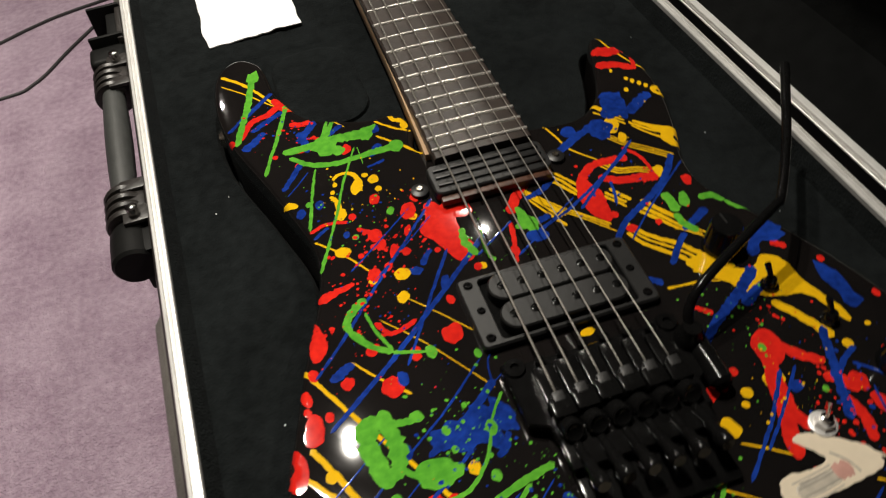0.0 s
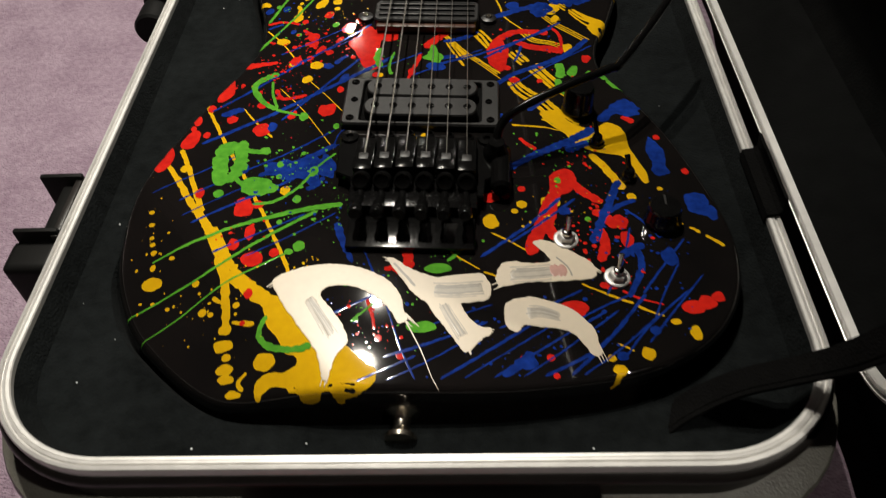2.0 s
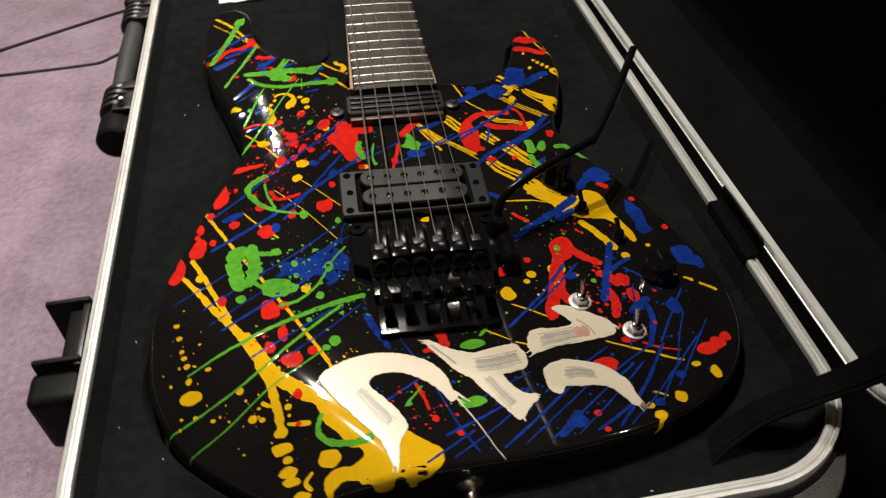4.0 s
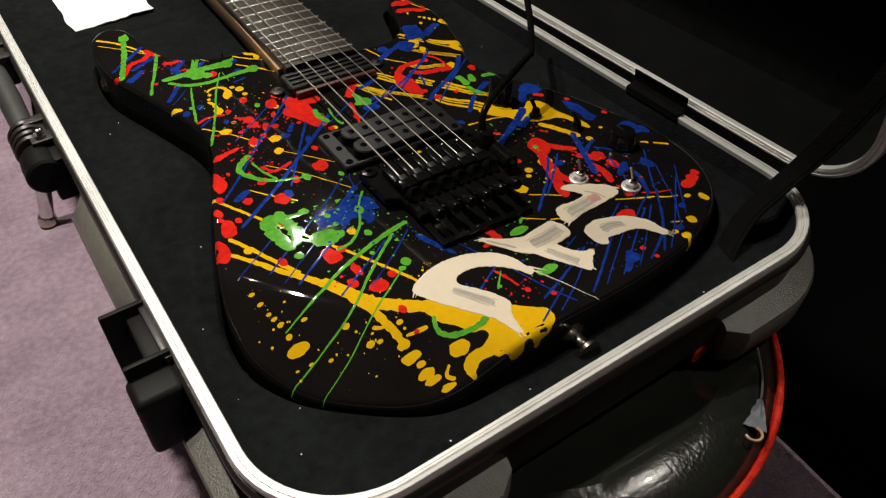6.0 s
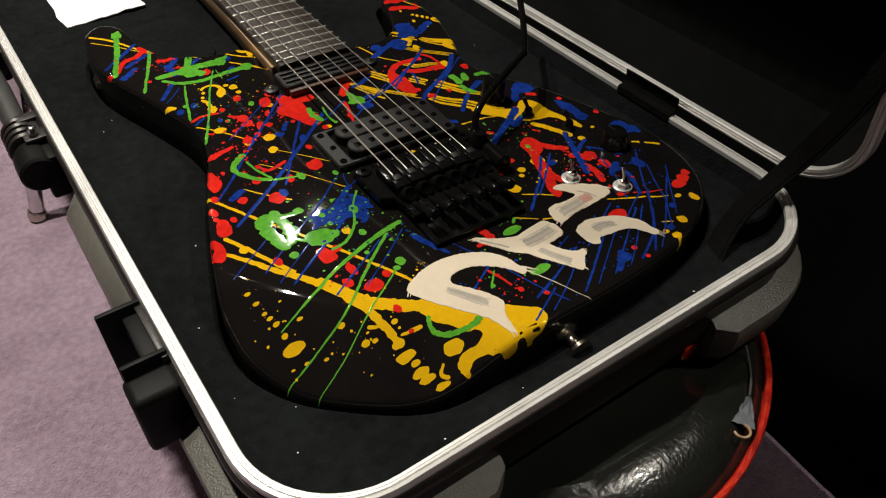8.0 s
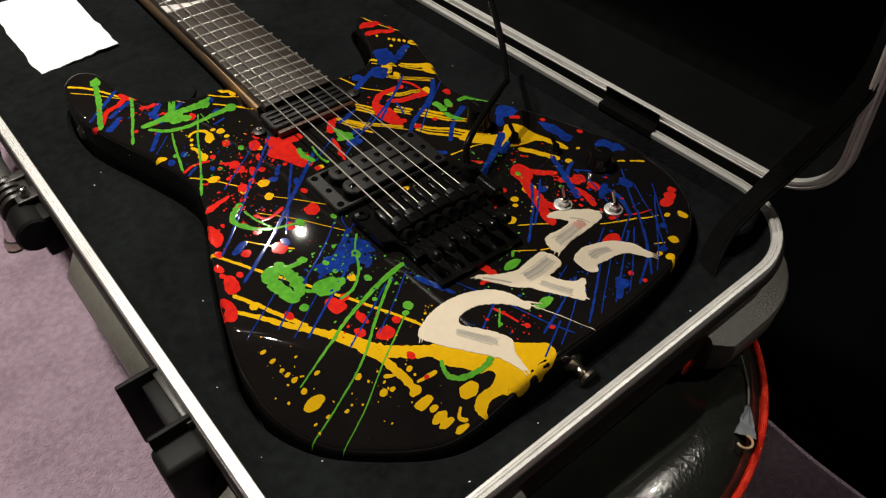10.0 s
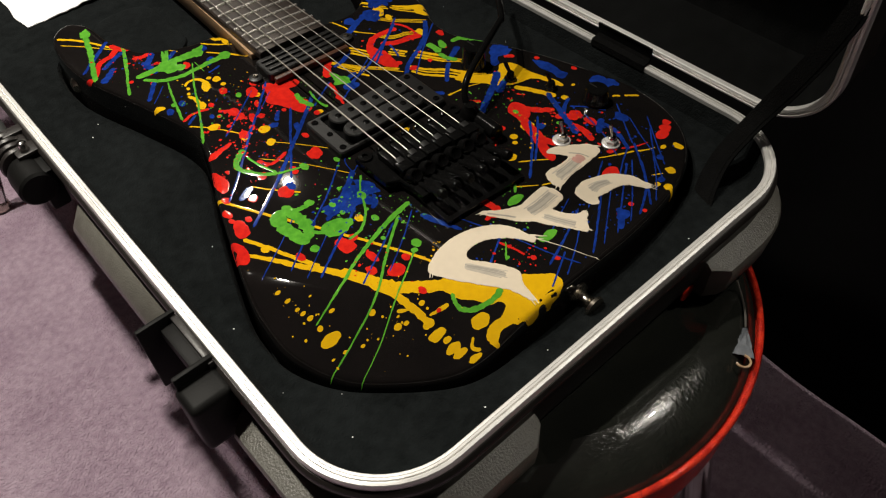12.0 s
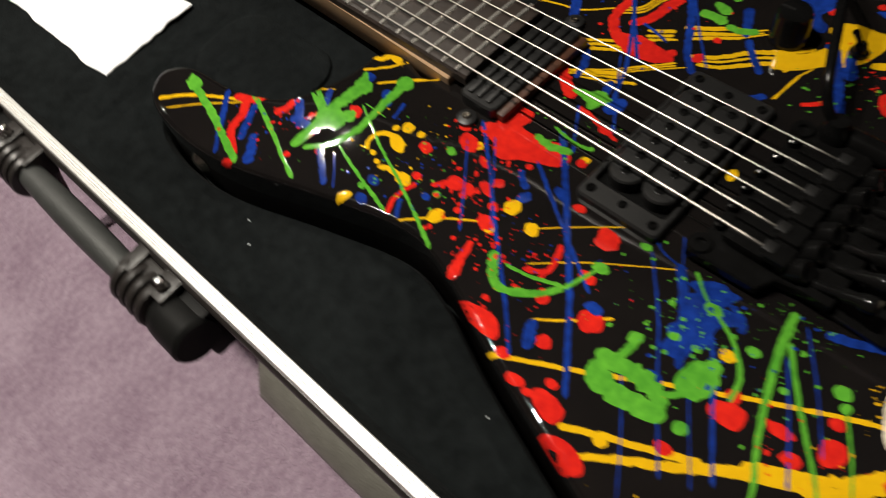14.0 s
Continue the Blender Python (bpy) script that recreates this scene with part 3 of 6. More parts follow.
def case_tray():
    outer = rounded(X0, X1, Y0, Y1, RAD, 14)
    part("case_rim", rim_mesh(outer), ALUMINIUM, case, "brushed aluminium double-ridged rim")
    # lip below the rim and shell
    bm = bmesh.new()
    run = rim_run(outer)
    sweep(bm, run + run[:1], [(-0.0060, -0.0055), (0.0006, -0.0050), (0.0022, -0.0062), (0.0028, -0.0080), (0.0024, -0.0110), (0.0012, -0.0125), (-0.0060, -0.0125)], ends=False)
    part("rim_lip", bm, ABS, case)
    bm = bmesh.new()
    levels = [(-0.0015, -0.0120), (-0.0020, -0.040), (-0.0045, DEEP + 0.008), (-0.0080, DEEP + 0.002), (-0.0140, DEEP)]
    inside = [(-0.0140, DEEP + 0.004), (-0.0085, DEEP + 0.010), (-0.0065, -0.040), (-0.0060, -0.0120)]
    rings = skin(bm, [[(x, y, z) for x, y in offset_loop(outer, o)] for o, z in levels])
    bm.faces.new(rings[-1])
    rings2 = skin(bm, [[(x, y, z) for x, y in offset_loop(outer, o)] for o, z in inside])
    bm.faces.new(rings2[0])
    for k in range(len(outer)):
        j = (k + 1) % len(outer)
        bm.faces.new((rings[0][k], rings[0][j], rings2[-1][j], rings2[-1][k]))
    part("lower_shell", bm, ABS, case, "glossy black moulded shell")
    # raised bumpers
    prof = [(-0.003, -0.0210), (0.0020, -0.0225), (0.0110, -0.0310), (0.0125, -0.0350), (0.0115, DEEP + 0.006), (0.0080, DEEP - 0.001), (-0.006, DEEP - 0.001)]

    low = [(-0.003, -0.0290), (0.0005, -0.0300), (0.0118, -0.0335), (0.0130, -0.0360)] + prof[4:]

    def bumper(run, prof=prof):
        n = len(run)
        bm = bmesh.new()
        rings = []
        for i, (p, nn) in enumerate(run):
            s = 0.25 if i in (0, n - 1) else 1.0
            rings.append([bm.verts.new((p[0] + nn[0] * (o * s if o > 0 else o), p[1] + nn[1] * (o * s if o > 0 else o), z)) for o, z in prof])
        for a, b in zip(rings, rings[1:]):
            for k in range(len(prof)):
                bm.faces.new((a[k], a[(k + 1) % len(prof)], b[(k + 1) % len(prof)], b[k]))
        bm.faces.new(rings[0])
        bm.faces.new(rings[-1])
        part("bumper", bm, PEBBLED, case, "grey pebbled plastic bumper")

    west, south, east = (-1, 0), (0, -1), (1, 0)
    bumper([((X0, 0.114), west), ((X0, 0.106), west), ((X0, 0.04), west), ((X0, -0.016), west), ((X0, -0.024), west)])
    bumper([((X0, -0.090), west), ((X0, -0.100), west)] + corner(X0 + RAD, Y0 + RAD, RAD, 180, 270) + [((-0.086, Y0), south), ((-0.074, Y0), south)], low)
    bumper([((0.081, Y0), south), ((0.090, Y0), south)] + corner(X1 - RAD, Y0 + RAD, RAD, 270, 360) + [((X1, -0.10), east), ((X1, -0.09), east)], low)
    bumper([((X0, 0.56), west), ((X0, 0.55), west), ((X0, 0.42), west), ((X0, 0.41), west)])


def case_lining():
    """Plush slab with a pocket for the body, a neck cradle and a box for small things."""
    inner = rounded(X0 + RIM_W, X1 - RIM_W, Y0 + RIM_W, Y1 - RIM_W, RAD - RIM_W, 14)
    inv = CASE.inverted()
    pocket = []
    for x, y in offset_loop(LOOP, 0.0030):
        q = inv @ Vector((x, y, TOP - 0.02))
        pocket.append((q.x, q.y))
    n = len(pocket)
    bm = bmesh.new()
    zt = -0.0165
    a = skin(bm, [[(x, y, -0.0035) for x, y in inner], [(x, y, -0.0075) for x, y in offset_loop(inner, -0.002)], [(x, y, zt + 0.002) for x, y in offset_loop(inner, -0.0055)],
                  [(x, y, zt) for x, y in offset_loop(inner, -0.0105)]])
    b = skin(bm, [[(x, y, -0.053) for x, y in offset_loop(pocket, 0.001)], [(x, y, zt - 0.006) for x, y in offset_loop(pocket, 0.000)],
                  [(x, y, zt - 0.0015) for x, y in offset_loop(pocket, 0.0020)], [(x, y, zt) for x, y in offset_loop(pocket, 0.0060)]])
    edges = [bm.edges.get((p, q)) for ring in (a[-1], b[-1]) for p, q in zip(ring, ring[1:] + ring[:1])]
    bmesh.ops.triangle_fill(bm, edges=edges, use_beauty=True)
    bm.faces.new(b[0])
    part("plush_lining", bm, PLUSH, case, "black plush lining shaped round the guitar")


def plush_pad(name, x0, x1, y0, y1, z0, z1, label, r=0.012):
    bm = bmesh.new()
    loop = rounded(x0, x1, y0, y1, r, 6)
    rings = skin(bm, [[(x, y, z0) for x, y in loop], [(x, y, z1 - 0.006) for x, y in loop], [(x, y, z1 - 0.0018) for x, y in offset_loop(loop, -0.0018)], [(x, y, z1) for x, y in offset_loop(loop, -0.006)]])
    bm.faces.new(rings[-1])
    return part(name, bm, PLUSH, case, label)


def case_fittings():
    plush_pad("compartment_lid", -0.158, -0.046, 0.300, 0.560, -0.020, -0.0152, "black plush lid of the accessory box", 0.008)
    plush_pad("neck_cradle", 0.045, 0.165, 0.240, 0.560, -0.020, -0.0150, "black plush neck support", 0.02)
    plush_pad("neck_pillow", -0.096, -0.038, 0.206, 0.296, -0.020, -0.0125, "rounded plush pad beside the neck", 0.022)
    # latches: two ribs, a back plate and a drawbolt
    for y in (-0.031, 0.393):
        bm = bmesh.new()
        box(bm, (0.004, 0.046, 0.050), (X0 - 0.002, y - 0.021, -0.026), 0.001)
        latch = part("latch", bm, ABS, case, "black plastic catch with two ribs")
        for dy in (0.0, -0.041):
            bm = bmesh.new()
            box(bm, (0.0240, 0.0032, 0.056), (X0 - 0.0120, y + dy, -0.0265), 0.0012)
            part("rib", bm, CATCH, latch)
        part("drawbolt", box(bmesh.new(), (0.012, 0.036, 0.012), (X0 - 0.0060, y - 0.0205, -0.010), 0.002), CATCH, latch, "black steel catch hook")
        part("flap", box(bmesh.new(), (0.0265, 0.021, 0.042), (X0 - 0.0132, y - 0.0520, -0.0265), 0.0045, seg=3), CATCH, latch, "black plastic flap")
    # handle
    bm = bmesh.new()
    pts = [(X0 - 0.0150, y, -0.016) for y in np.linspace(0.198, 0.302, 6)]
    tube(bm, pts, [0.0075, 0.0082, 0.0086, 0.0086, 0.0082, 0.0075], 18)
    handle = part("handle", bm, GRIP, case, "black carrying handle with ribbed ends")
    for y, s in ((0.197, -1), (0.303, 1)):
        bm = bmesh.new()
        for k in range(4):
            lathe(bm, [(0.0105, -0.0026), (0.0128, -0.0022), (0.0136, 0.0), (0.0128, 0.0022), (0.0105, 0.0026)],
                  Matrix.Translation((X0 - 0.0145, y + s * (0.001 + 0.0074 * k), -0.018)) @ Matrix.Rotation(radians(90), 4, "X"), 22)
        box(bm, (0.018, 0.030, 0.018), (X0 - 0.0105, y + s * 0.012, -0.017), 0.003)
        box(bm, (0.015, 0.009, 0.0030), (X0 - 0.0075, y + s * 0.001, -0.0070), 0.001)
        box(bm, (0.015, 0.013, 0.0030), (X0 - 0.0075, y + s * 0.027, -0.0070), 0.001)
        end = part("ribbed_end", bm, ABS, handle)
        bm = bmesh.new()
        lathe(bm, [(0.0, -0.0155), (0.0070, -0.0152), (0.0112, -0.0132), (0.0130, -0.0090), (0.0134, -0.003), (0.0134, 0.0130), (0.0118, 0.0150), (0.0, 0.0150)],
              Matrix.Translation((X0 - 0.0145, y + s * 0.039, -0.0215)) @ Matrix.Rotation(radians(90 * s), 4, "X") @ Matrix.Rotation(radians(180), 4, "X"), 26)
        box(bm, (0.014, 0.030, 0.034), (X0 - 0.0060, y + s * 0.038, -0.0280), 0.003)
        part("handle_mount", bm, CATCH, end)
        bm = bmesh.new()
        lathe(bm, [(0.0034, 0), (0.0034, 0.006), (0.002, 0.007), (0, 0.007)], Matrix.Translation((X0 - 0.008, y + s * 0.027, -0.0060)), 14)
        part("rivet", bm, CHROME, end)
    # hinge tape over both rims
    for y0, y1 in ((-0.0735, -0.0245), (0.335, 0.385)):
        bm = bmesh.new()
        prof = [(-0.0090, -0.0030), (-0.0082, 0.0014), (-0.0030, 0.0022), (-0.0013, 0.0045), (-0.0017, 0.0105), (-0.0024, 0.0128), (-0.0010, 0.0130), (-0.0002, 0.0105), (0.0001, 0.0040), (-0.0022, 0.0008), (-0.0072, 0.0004), (-0.0078, -0.0030)]
        sweep(bm, straight((X1 + 0.001, y0), (X1 + 0.001, y1), (1, 0), 10), prof)
        part("hinge_tape", bm, WEBBING, case, "black woven hinge tape")


def case_lid():
    """The lid stands open on the hinge side."""
    m = Matrix.Translation((0.1846, 0, 0.0037)) @ Matrix.Rotation(radians(1.15), 4, "Z") @ Matrix.Rotation(radians(-95), 4, "Y")
    # in lid space x runs from the hinge outwards, the opening faces +z
    lid = part("lid", bmesh.new(), ABS, case, "black lid standing open", m=m)
    outer = rounded(0.0, X1 - X0, Y0, Y1, 0.050, 14)
    part("lid_rim", rim_mesh(outer), ALUMINIUM, lid, "brushed aluminium rim of the lid")
    bm = bmesh.new()
    levels = [(-0.0010, -0.0055), (-0.0015, -0.040), (-0.006, -0.054), (-0.016, -0.060)]
    rings = skin(bm, [[(x, y, z) for x, y in offset_loop(outer, o)] for o, z in levels])
    bm.faces.new(rings[-1])
    bm.to_mesh(lid.data)
    bm.free()
    bm = bmesh.new()
    rings = skin(bm, [[(x, y, z) for x, y in offset_loop(outer, o)] for o, z in ((-RIM_W, -0.004), (-0.011, -0.012), (-0.022, -0.042), (-0.036, -0.050))])
    bm.faces.new(rings[-1])
    # the lid's shade is put into this darker plush colour
    part("lid_lining", bm, DIM_PLUSH, lid, "black plush lid lining")


case_tray()
case_lining()
case_fittings()
case_lid()


def taper(x, y):
    """Both long sides of the tray draw in towards the neck end."""
    east = -(0.020 * min(0.15, max(0.0, y + 0.12)) + 0.014 * max(0.0, y - 0.03)) * min(1.0, max(0.0, (x - 0.120) / 0.055))
    west = 0.010 * max(0.0, y) * min(1.0, max(0.0, (-0.160 - x) / 0.020))
    return x + east + west


for ob in case.children_recursive:
    if not ob.name.startswith("lid"):
        for v in ob.data.vertices:
            v.co.x = taper(v.co.x, v.co.y)


def lid_strap():
    pts = [tuple(CASE @ Vector(p)) for p in spline([(0.104, -0.180, -0.0230), (0.120, -0.172, -0.0135), (0.140, -0.167, -0.004), (0.159, -0.168, 0.007), (0.172, -0.172, 0.021), (0.177, -0.181, 0.045),
                                                     (0.179, -0.191, 0.075), (0.183, -0.199, 0.110), (0.190, -0.197, 0.140)], 8)]

    def ribbon(half, thick):
        bm, rows = bmesh.new(), []
        for i, p in enumerate(pts):
            d = Vector(np.array(pts[min(i + 1, len(pts) - 1)]) - np.array(pts[max(i - 1, 0)])).normalized()
            side = Vector((0.15, 1, -0.1))
            side = (side - d * side.dot(d)).normalized()
            up = d.cross(side).normalized() * thick
            p = Vector(p)
            rows.append([p - side * half - up, p + side * half - up, p + side * half + up, p - side * half + up])
        skin(bm, rows)
        return bm

    strap = thing("lid_strap", "black webbing strap holding the open lid of the case", "strap")
    part("webbing", ribbon(0.0072, 0.0007), WEBBING, strap)
    part("stitched_band", ribbon(0.0048, 0.0011), WEBBING, strap)


lid_strap()

# ---- sheet of paper on the accessory box ----
bm = bmesh.new()
bmesh.ops.create_grid(bm, x_segments=26, y_segments=48, size=0.5)
for v in bm.verts:
    if max(abs(v.co.x), abs(v.co.y)) > 0.49:  # torn, uneven margins
        v.co.x += 0.030 * noise.noise(v.co * 9)
        v.co.y += 0.016 * noise.noise(v.co * 9 + Vector((5, 2, 0)))
    v.co = Vector((v.co.x * 0.070, v.co.y * 0.150, 0.0012 + 0.0010 * math.sin(v.co.x * 5) + 0.0008 * noise.noise(v.co * 4)))
ext = bmesh.ops.extrude_face_region(bm, geom=list(bm.faces))
for v in (g for g in ext["geom"] if isinstance(g, bmesh.types.BMVert)):
    v.co.z += 0.0008
tagged(part("paper", bm, PAPER, m=CASE @ pose(-0.0955, 0.402, -0.0150, 0, 0, -1)), "folded white paper lying on the plush accessory box", "paper")


# ---- small things beyond the neck ----
box_at = CASE @ pose(0.118, 0.338, -0.0148, 0, 0, -3)
holder = thing("small_box", "small pale grey plastic box lying on the plush", "box", box_at)
part("base", box(bmesh.new(), (0.030, 0.044, 0.012), (0, 0, 0.006), 0.0015), GREY_TAPE, holder)
part("box_lid", box(bmesh.new(), (0.031, 0.045, 0.004), (0, 0, 0.0145), 0.0012), GREY_TAPE, holder)
coil = []
for k in range(90):
    a = k * 0.36
    coil.append((0.078 + (0.014 + 0.002 * math.sin(a * 0.31)) * math.cos(a), 0.340 + (0.020 + 0.002 * math.cos(a * 0.23)) * math.sin(a), -0.0125 + 0.0055 * k / 90))
tagged(part("cord_coil", tube(bmesh.new(), [tuple(CASE @ Vector(q)) for q in coil], 0.0011, 7), CLEAR_CORD), "coil of thin pale cord lying on the plush", "cord")

# ---- lint on the plush ----
bm = bmesh.new()
rng = random.Random(5)
for _ in range(18):
    x, y = rng.choice([(rng.uniform(-0.172, -0.140), rng.uniform(-0.18, 0.28)), (rng.uniform(0.125, 0.17), rng.uniform(0.03, 0.28)), (rng.uniform(-0.15, 0.15), rng.uniform(-0.195, -0.182))])
    box(bm, (rng.uniform(0.0003, 0.0007), rng.uniform(0.0003, 0.0010), 0.0003), (0, 0, 0), 0, CASE @ pose(x, y, -0.0161, 0, 0, rng.uniform(0, 180)))
tagged(part("lint", bm, PAPER, case, "tiny pale specks of lint on the plush", m=CASE.inverted()), kind="stuff")


# ---- stools ----
def red_vinyl():
    m = material("red_sparkle_vinyl", (0.95, 0.050, 0.016), 0.20, 0.30, (0.60, 0.016, 0.007), 1400, bump=1.0, bump_scale=1500, coat=0.3, spread=(0.46, 0.54), distance=0.0012)
    return m


RED = red_vinyl()
SEAT = TOP - 0.0655


def stool(m, label):
    st = thing("bar_stool", label, "stool", m, "stools under the case")
    r = 0.173
    bm = bmesh.new()
    lathe(bm, [(0, -0.055), (r - 0.012, -0.055), (r - 0.002, -0.050), (r, -0.040), (r, -0.008), (r - 0.002, -0.006)], seg=72)
    side = part("seat_side", bm, RED, st, "red sparkle vinyl seat side")
    bm = bmesh.new()
    tube(bm, [((r - 0.0005) * math.cos(a), (r - 0.0005) * math.sin(a), -0.0032) for a in np.linspace(0, 2 * math.pi, 97)[:-1]], 0.0023, 10, closed=True)
    part("piping", bm, RED, side, "red sparkle piping")
    bm = bmesh.new()
    prof = [(r - 0.0035, -0.0050), (r - 0.0055, -0.0032), (r - 0.009, 0.0010), (r - 0.013, 0.0040), (r - 0.018, 0.0069), (r - 0.026, 0.0100), (r - 0.036, 0.0135), (r - 0.050, 0.0160), (0.11, 0.0170), (0.10, 0.0175), (0.09, 0.0178), (0.08, 0.0180), (0.05, 0.0182), (0, 0.0182)]
    lathe(bm, prof, seg=120)
    for v in bm.verts:
        d = math.hypot(v.co.x, v.co.y)
        if 0.02 < d < 0.164:
            v.co.z += 0.0012 * noise.noise(Vector((v.co.x * 20, v.co.y * 20, 0))) + 0.0005 * noise.noise(Vector((v.co.x * 70, v.co.y * 70, 3)))
        world_y = (m @ v.co).y
        press = min(1.0, max(0.0, (world_y + 0.236) / 0.028))
        v.co.z = min(v.co.z, 0.0182 - 0.0179 * press * press * (3 - 2 * press))
    part("seat_top", bm, VINYL, st, "black glossy sparkle vinyl seat")
    part("seat_plate", lathe(bmesh.new(), [(0, -0.072), (0.09, -0.072), (0.10, -0.066), (0.10, -0.055), (0, -0.055)], seg=40), BLACK_METAL, st)
    for k in range(4):
        a = radians(45 + 90 * k)
        d = Vector((math.cos(a), math.sin(a), 0))
        pts = spline([tuple(d * 0.060 + Vector((0, 0, -0.064))), tuple(d * 0.118 + Vector((0, 0, -0.068))), tuple(d * 0.150 + Vector((0, 0, -0.095))),
                      tuple(d * 0.179 + Vector((0, 0, -0.20))), tuple(d * 0.220 + Vector((0, 0, 0.006 - SEAT)))], 7)
        leg = part("leg", tube(bmesh.new(), pts, 0.0110, 14), CHROME, st, "chrome tube leg")
        foot = lathe(bmesh.new(), [(0.0115, 0), (0.0140, 0.002), (0.0140, 0.010), (0.0118, 0.016), (0, 0.016)], Matrix.Translation(d * 0.220 + Vector((0, 0, 0.002 - SEAT))), 18)
        part("foot_cap", foot, NICKEL, leg)
    return st


first = stool(pose(0.0060, -0.1030, SEAT, 0, 0, -13), "round bar stool, black seat with red sparkle edge and chrome legs")
second = copy_thing(first, pose(0.009, 0.716, SEAT, 0, 0, 41.3))


# ---- small things by the stool ----
bm = bmesh.new()
bmesh.ops.create_grid(bm, x_segments=8, y_segments=12, size=0.5)
for v in bm.verts:
    s = v.co.y + 0.5
    v.co = Vector((v.co.x * (0.003 + 0.010 * s), s * 0.024, 0.0030 + 0.0025 * s - 30 * (v.co.x * 0.01) ** 2 + 0.0016 * noise.noise(v.co * 5 + Vector((3, 1, 0)))))
ext = bmesh.ops.extrude_face_region(bm, geom=list(bm.faces))
for v in (g for g in ext["geom"] if isinstance(g, bmesh.types.BMVert)):
    v.co.z += 0.0004
scrap = tagged(part("tape_scrap", bm, GREY_TAPE, m=pose(0.0895, -0.2405, SEAT + 0.0020, 0, 0, 121)), "crumpled pale grey tape scrap on the stool seat", "tape")
part("torn_edge", tube(bmesh.new(), [(0.0045 * math.cos(a), 0.0285 + 0.0045 * math.sin(a), 0.0062) for a in np.linspace(0.6, 4.6, 14)], 0.0008, 6), MAPLE, scrap, "curled cream torn edge")
tagged(part("cord", tube(bmesh.new(), spline([(0.112, -0.216, SEAT + 0.012), (0.106, -0.226, SEAT + 0.007), (0.098, -0.234, SEAT + 0.0065), (0.0895, -0.2405, SEAT + 0.0058)], 6), 0.0007, 6), STEEL), "thin pale cord hanging over the stool seat", "cord")
bm = lathe(bmesh.new(), [(0.0065, 0), (0.0065, 0.0008), (0.0055, 0.0012), (0, 0.0012)], Matrix.Rotation(radians(90), 4, "X"), 24)
part("badge", bm, RED, case, "small round red badge on the shell", m=pose(0.072, Y0 + 0.0040, -0.0545))

# ---- black drape beside the case ----
def drape():
    cloth = thing("drape", "black cloth drape hanging in folds to the carpet", "curtain", pose(0.437, 0, 0))
    for n in range(5):
        y0, y1 = -2.9 + 1.16 * n, -2.9 + 1.16 * n + 1.19
        for name, z0, z1, rows, out in (("panel", 0.062, 0.96, 8, 0.0), ("hem", 0.004, 0.070, 3, -0.003)):
            bm = bmesh.new()
            ys, zs = np.linspace(y0, y1, 70), np.linspace(z0, z1, rows)
            grid = []
            for z in zs:
                grid.append([bm.verts.new((out + 0.006 * (n % 2) + (0.002 + 0.012 * z) * math.sin(y * 31 + 1.5 * noise.noise(Vector((y * 2, z * 0.4, 0)))) + 0.006 * noise.noise(Vector((y * 1.3, z * 0.5, 4))), y, z)) for y in ys])
            for a, b in zip(grid, grid[1:]):
                for k in range(len(ys) - 1):
                    bm.faces.new((a[k], a[k + 1], b[k + 1], b[k]))
            bmesh.ops.solidify(bm, geom=list(bm.faces), thickness=0.002)
            part(name, bm, WALL_DARK, cloth)


drape()


# ---- cables on the carpet ----
def cable(name, pts, r, label):
    tagged(part(name, tube(bmesh.new(), spline(pts, 10), r, 8), material("black_rubber", (0.015, 0.014, 0.014), 0.55, 0, (0.025, 0.024, 0.024), 120)), label, "cable")


cable("cable", [(-0.80, 1.05, 0.003), (-0.536, 1.217, 0.003), (-0.46, 1.262, 0.003), (-0.396, 1.289, 0.003), (-0.25, 1.33, 0.003)], 0.0028, "thin black cable lying on the carpet")
cable("cable", [(-0.82, 1.02, 0.003), (-0.528, 1.048, 0.003), (-0.46, 1.075, 0.003), (-0.398, 1.164, 0.003), (-0.30, 1.30, 0.003)], 0.0028, "thin black cable curving over the carpet")

# ---- poured and flung paint on the guitar, in millimetres on its face ----
def enamel(name, colour, second, rough=0.04):
    return material(name, colour, rough, 0, second, 260, bump=0.01, bump_scale=300, rough_spread=0.015, distance=0.0004, spread=(0.38, 0.62))



YELLOW = (enamel("yellow_enamel", (0.72, 0.42, 0.006), (0.65, 0.37, 0.006)), 0.002, "yellow paint")
SCARLET = (enamel("red_enamel", (0.68, 0.022, 0.012), (0.48, 0.012, 0.010), 0.05), 0.002, "red paint")
BLUE = (enamel("blue_enamel", (0.010, 0.042, 0.29), (0.005, 0.018, 0.13), 0.06), 0.002, "blue paint")
GREEN = (enamel("green_enamel", (0.115, 0.40, 0.034), (0.060, 0.26, 0.022), 0.05), 0.008, "bright green paint")
CREAM = (enamel("cream_enamel", (0.70, 0.605, 0.465), (0.66, 0.57, 0.44), 0.32), 0.16, "thick cream-white paint")
SMEAR = (enamel("grey_smear", (0.36, 0.33, 0.28), (0.30, 0.28, 0.24), 0.35), 0.17, "grey drag mark in the cream paint")
HAZE = (enamel("pale_grey_smear", (0.50, 0.445, 0.365), (0.40, 0.36, 0.30), 0.35), 0.168, "pale drag mark in the cream paint")
BLUSH = (enamel("pink_smear", (0.55, 0.30, 0.25), (0.44, 0.24, 0.20), 0.35), 0.18, "pink drag mark in the cream paint")
RNG = random.Random(11)
DROPS = {}
COAT = [0.0]  # each later mark lies a little higher, in millimetres
EDGE_A, EDGE_B = LOOP, np.roll(LOOP, -1, 0)
EDGE_T = (EDGE_B - EDGE_A) / np.linalg.norm(EDGE_B - EDGE_A, axis=1)[:, None]


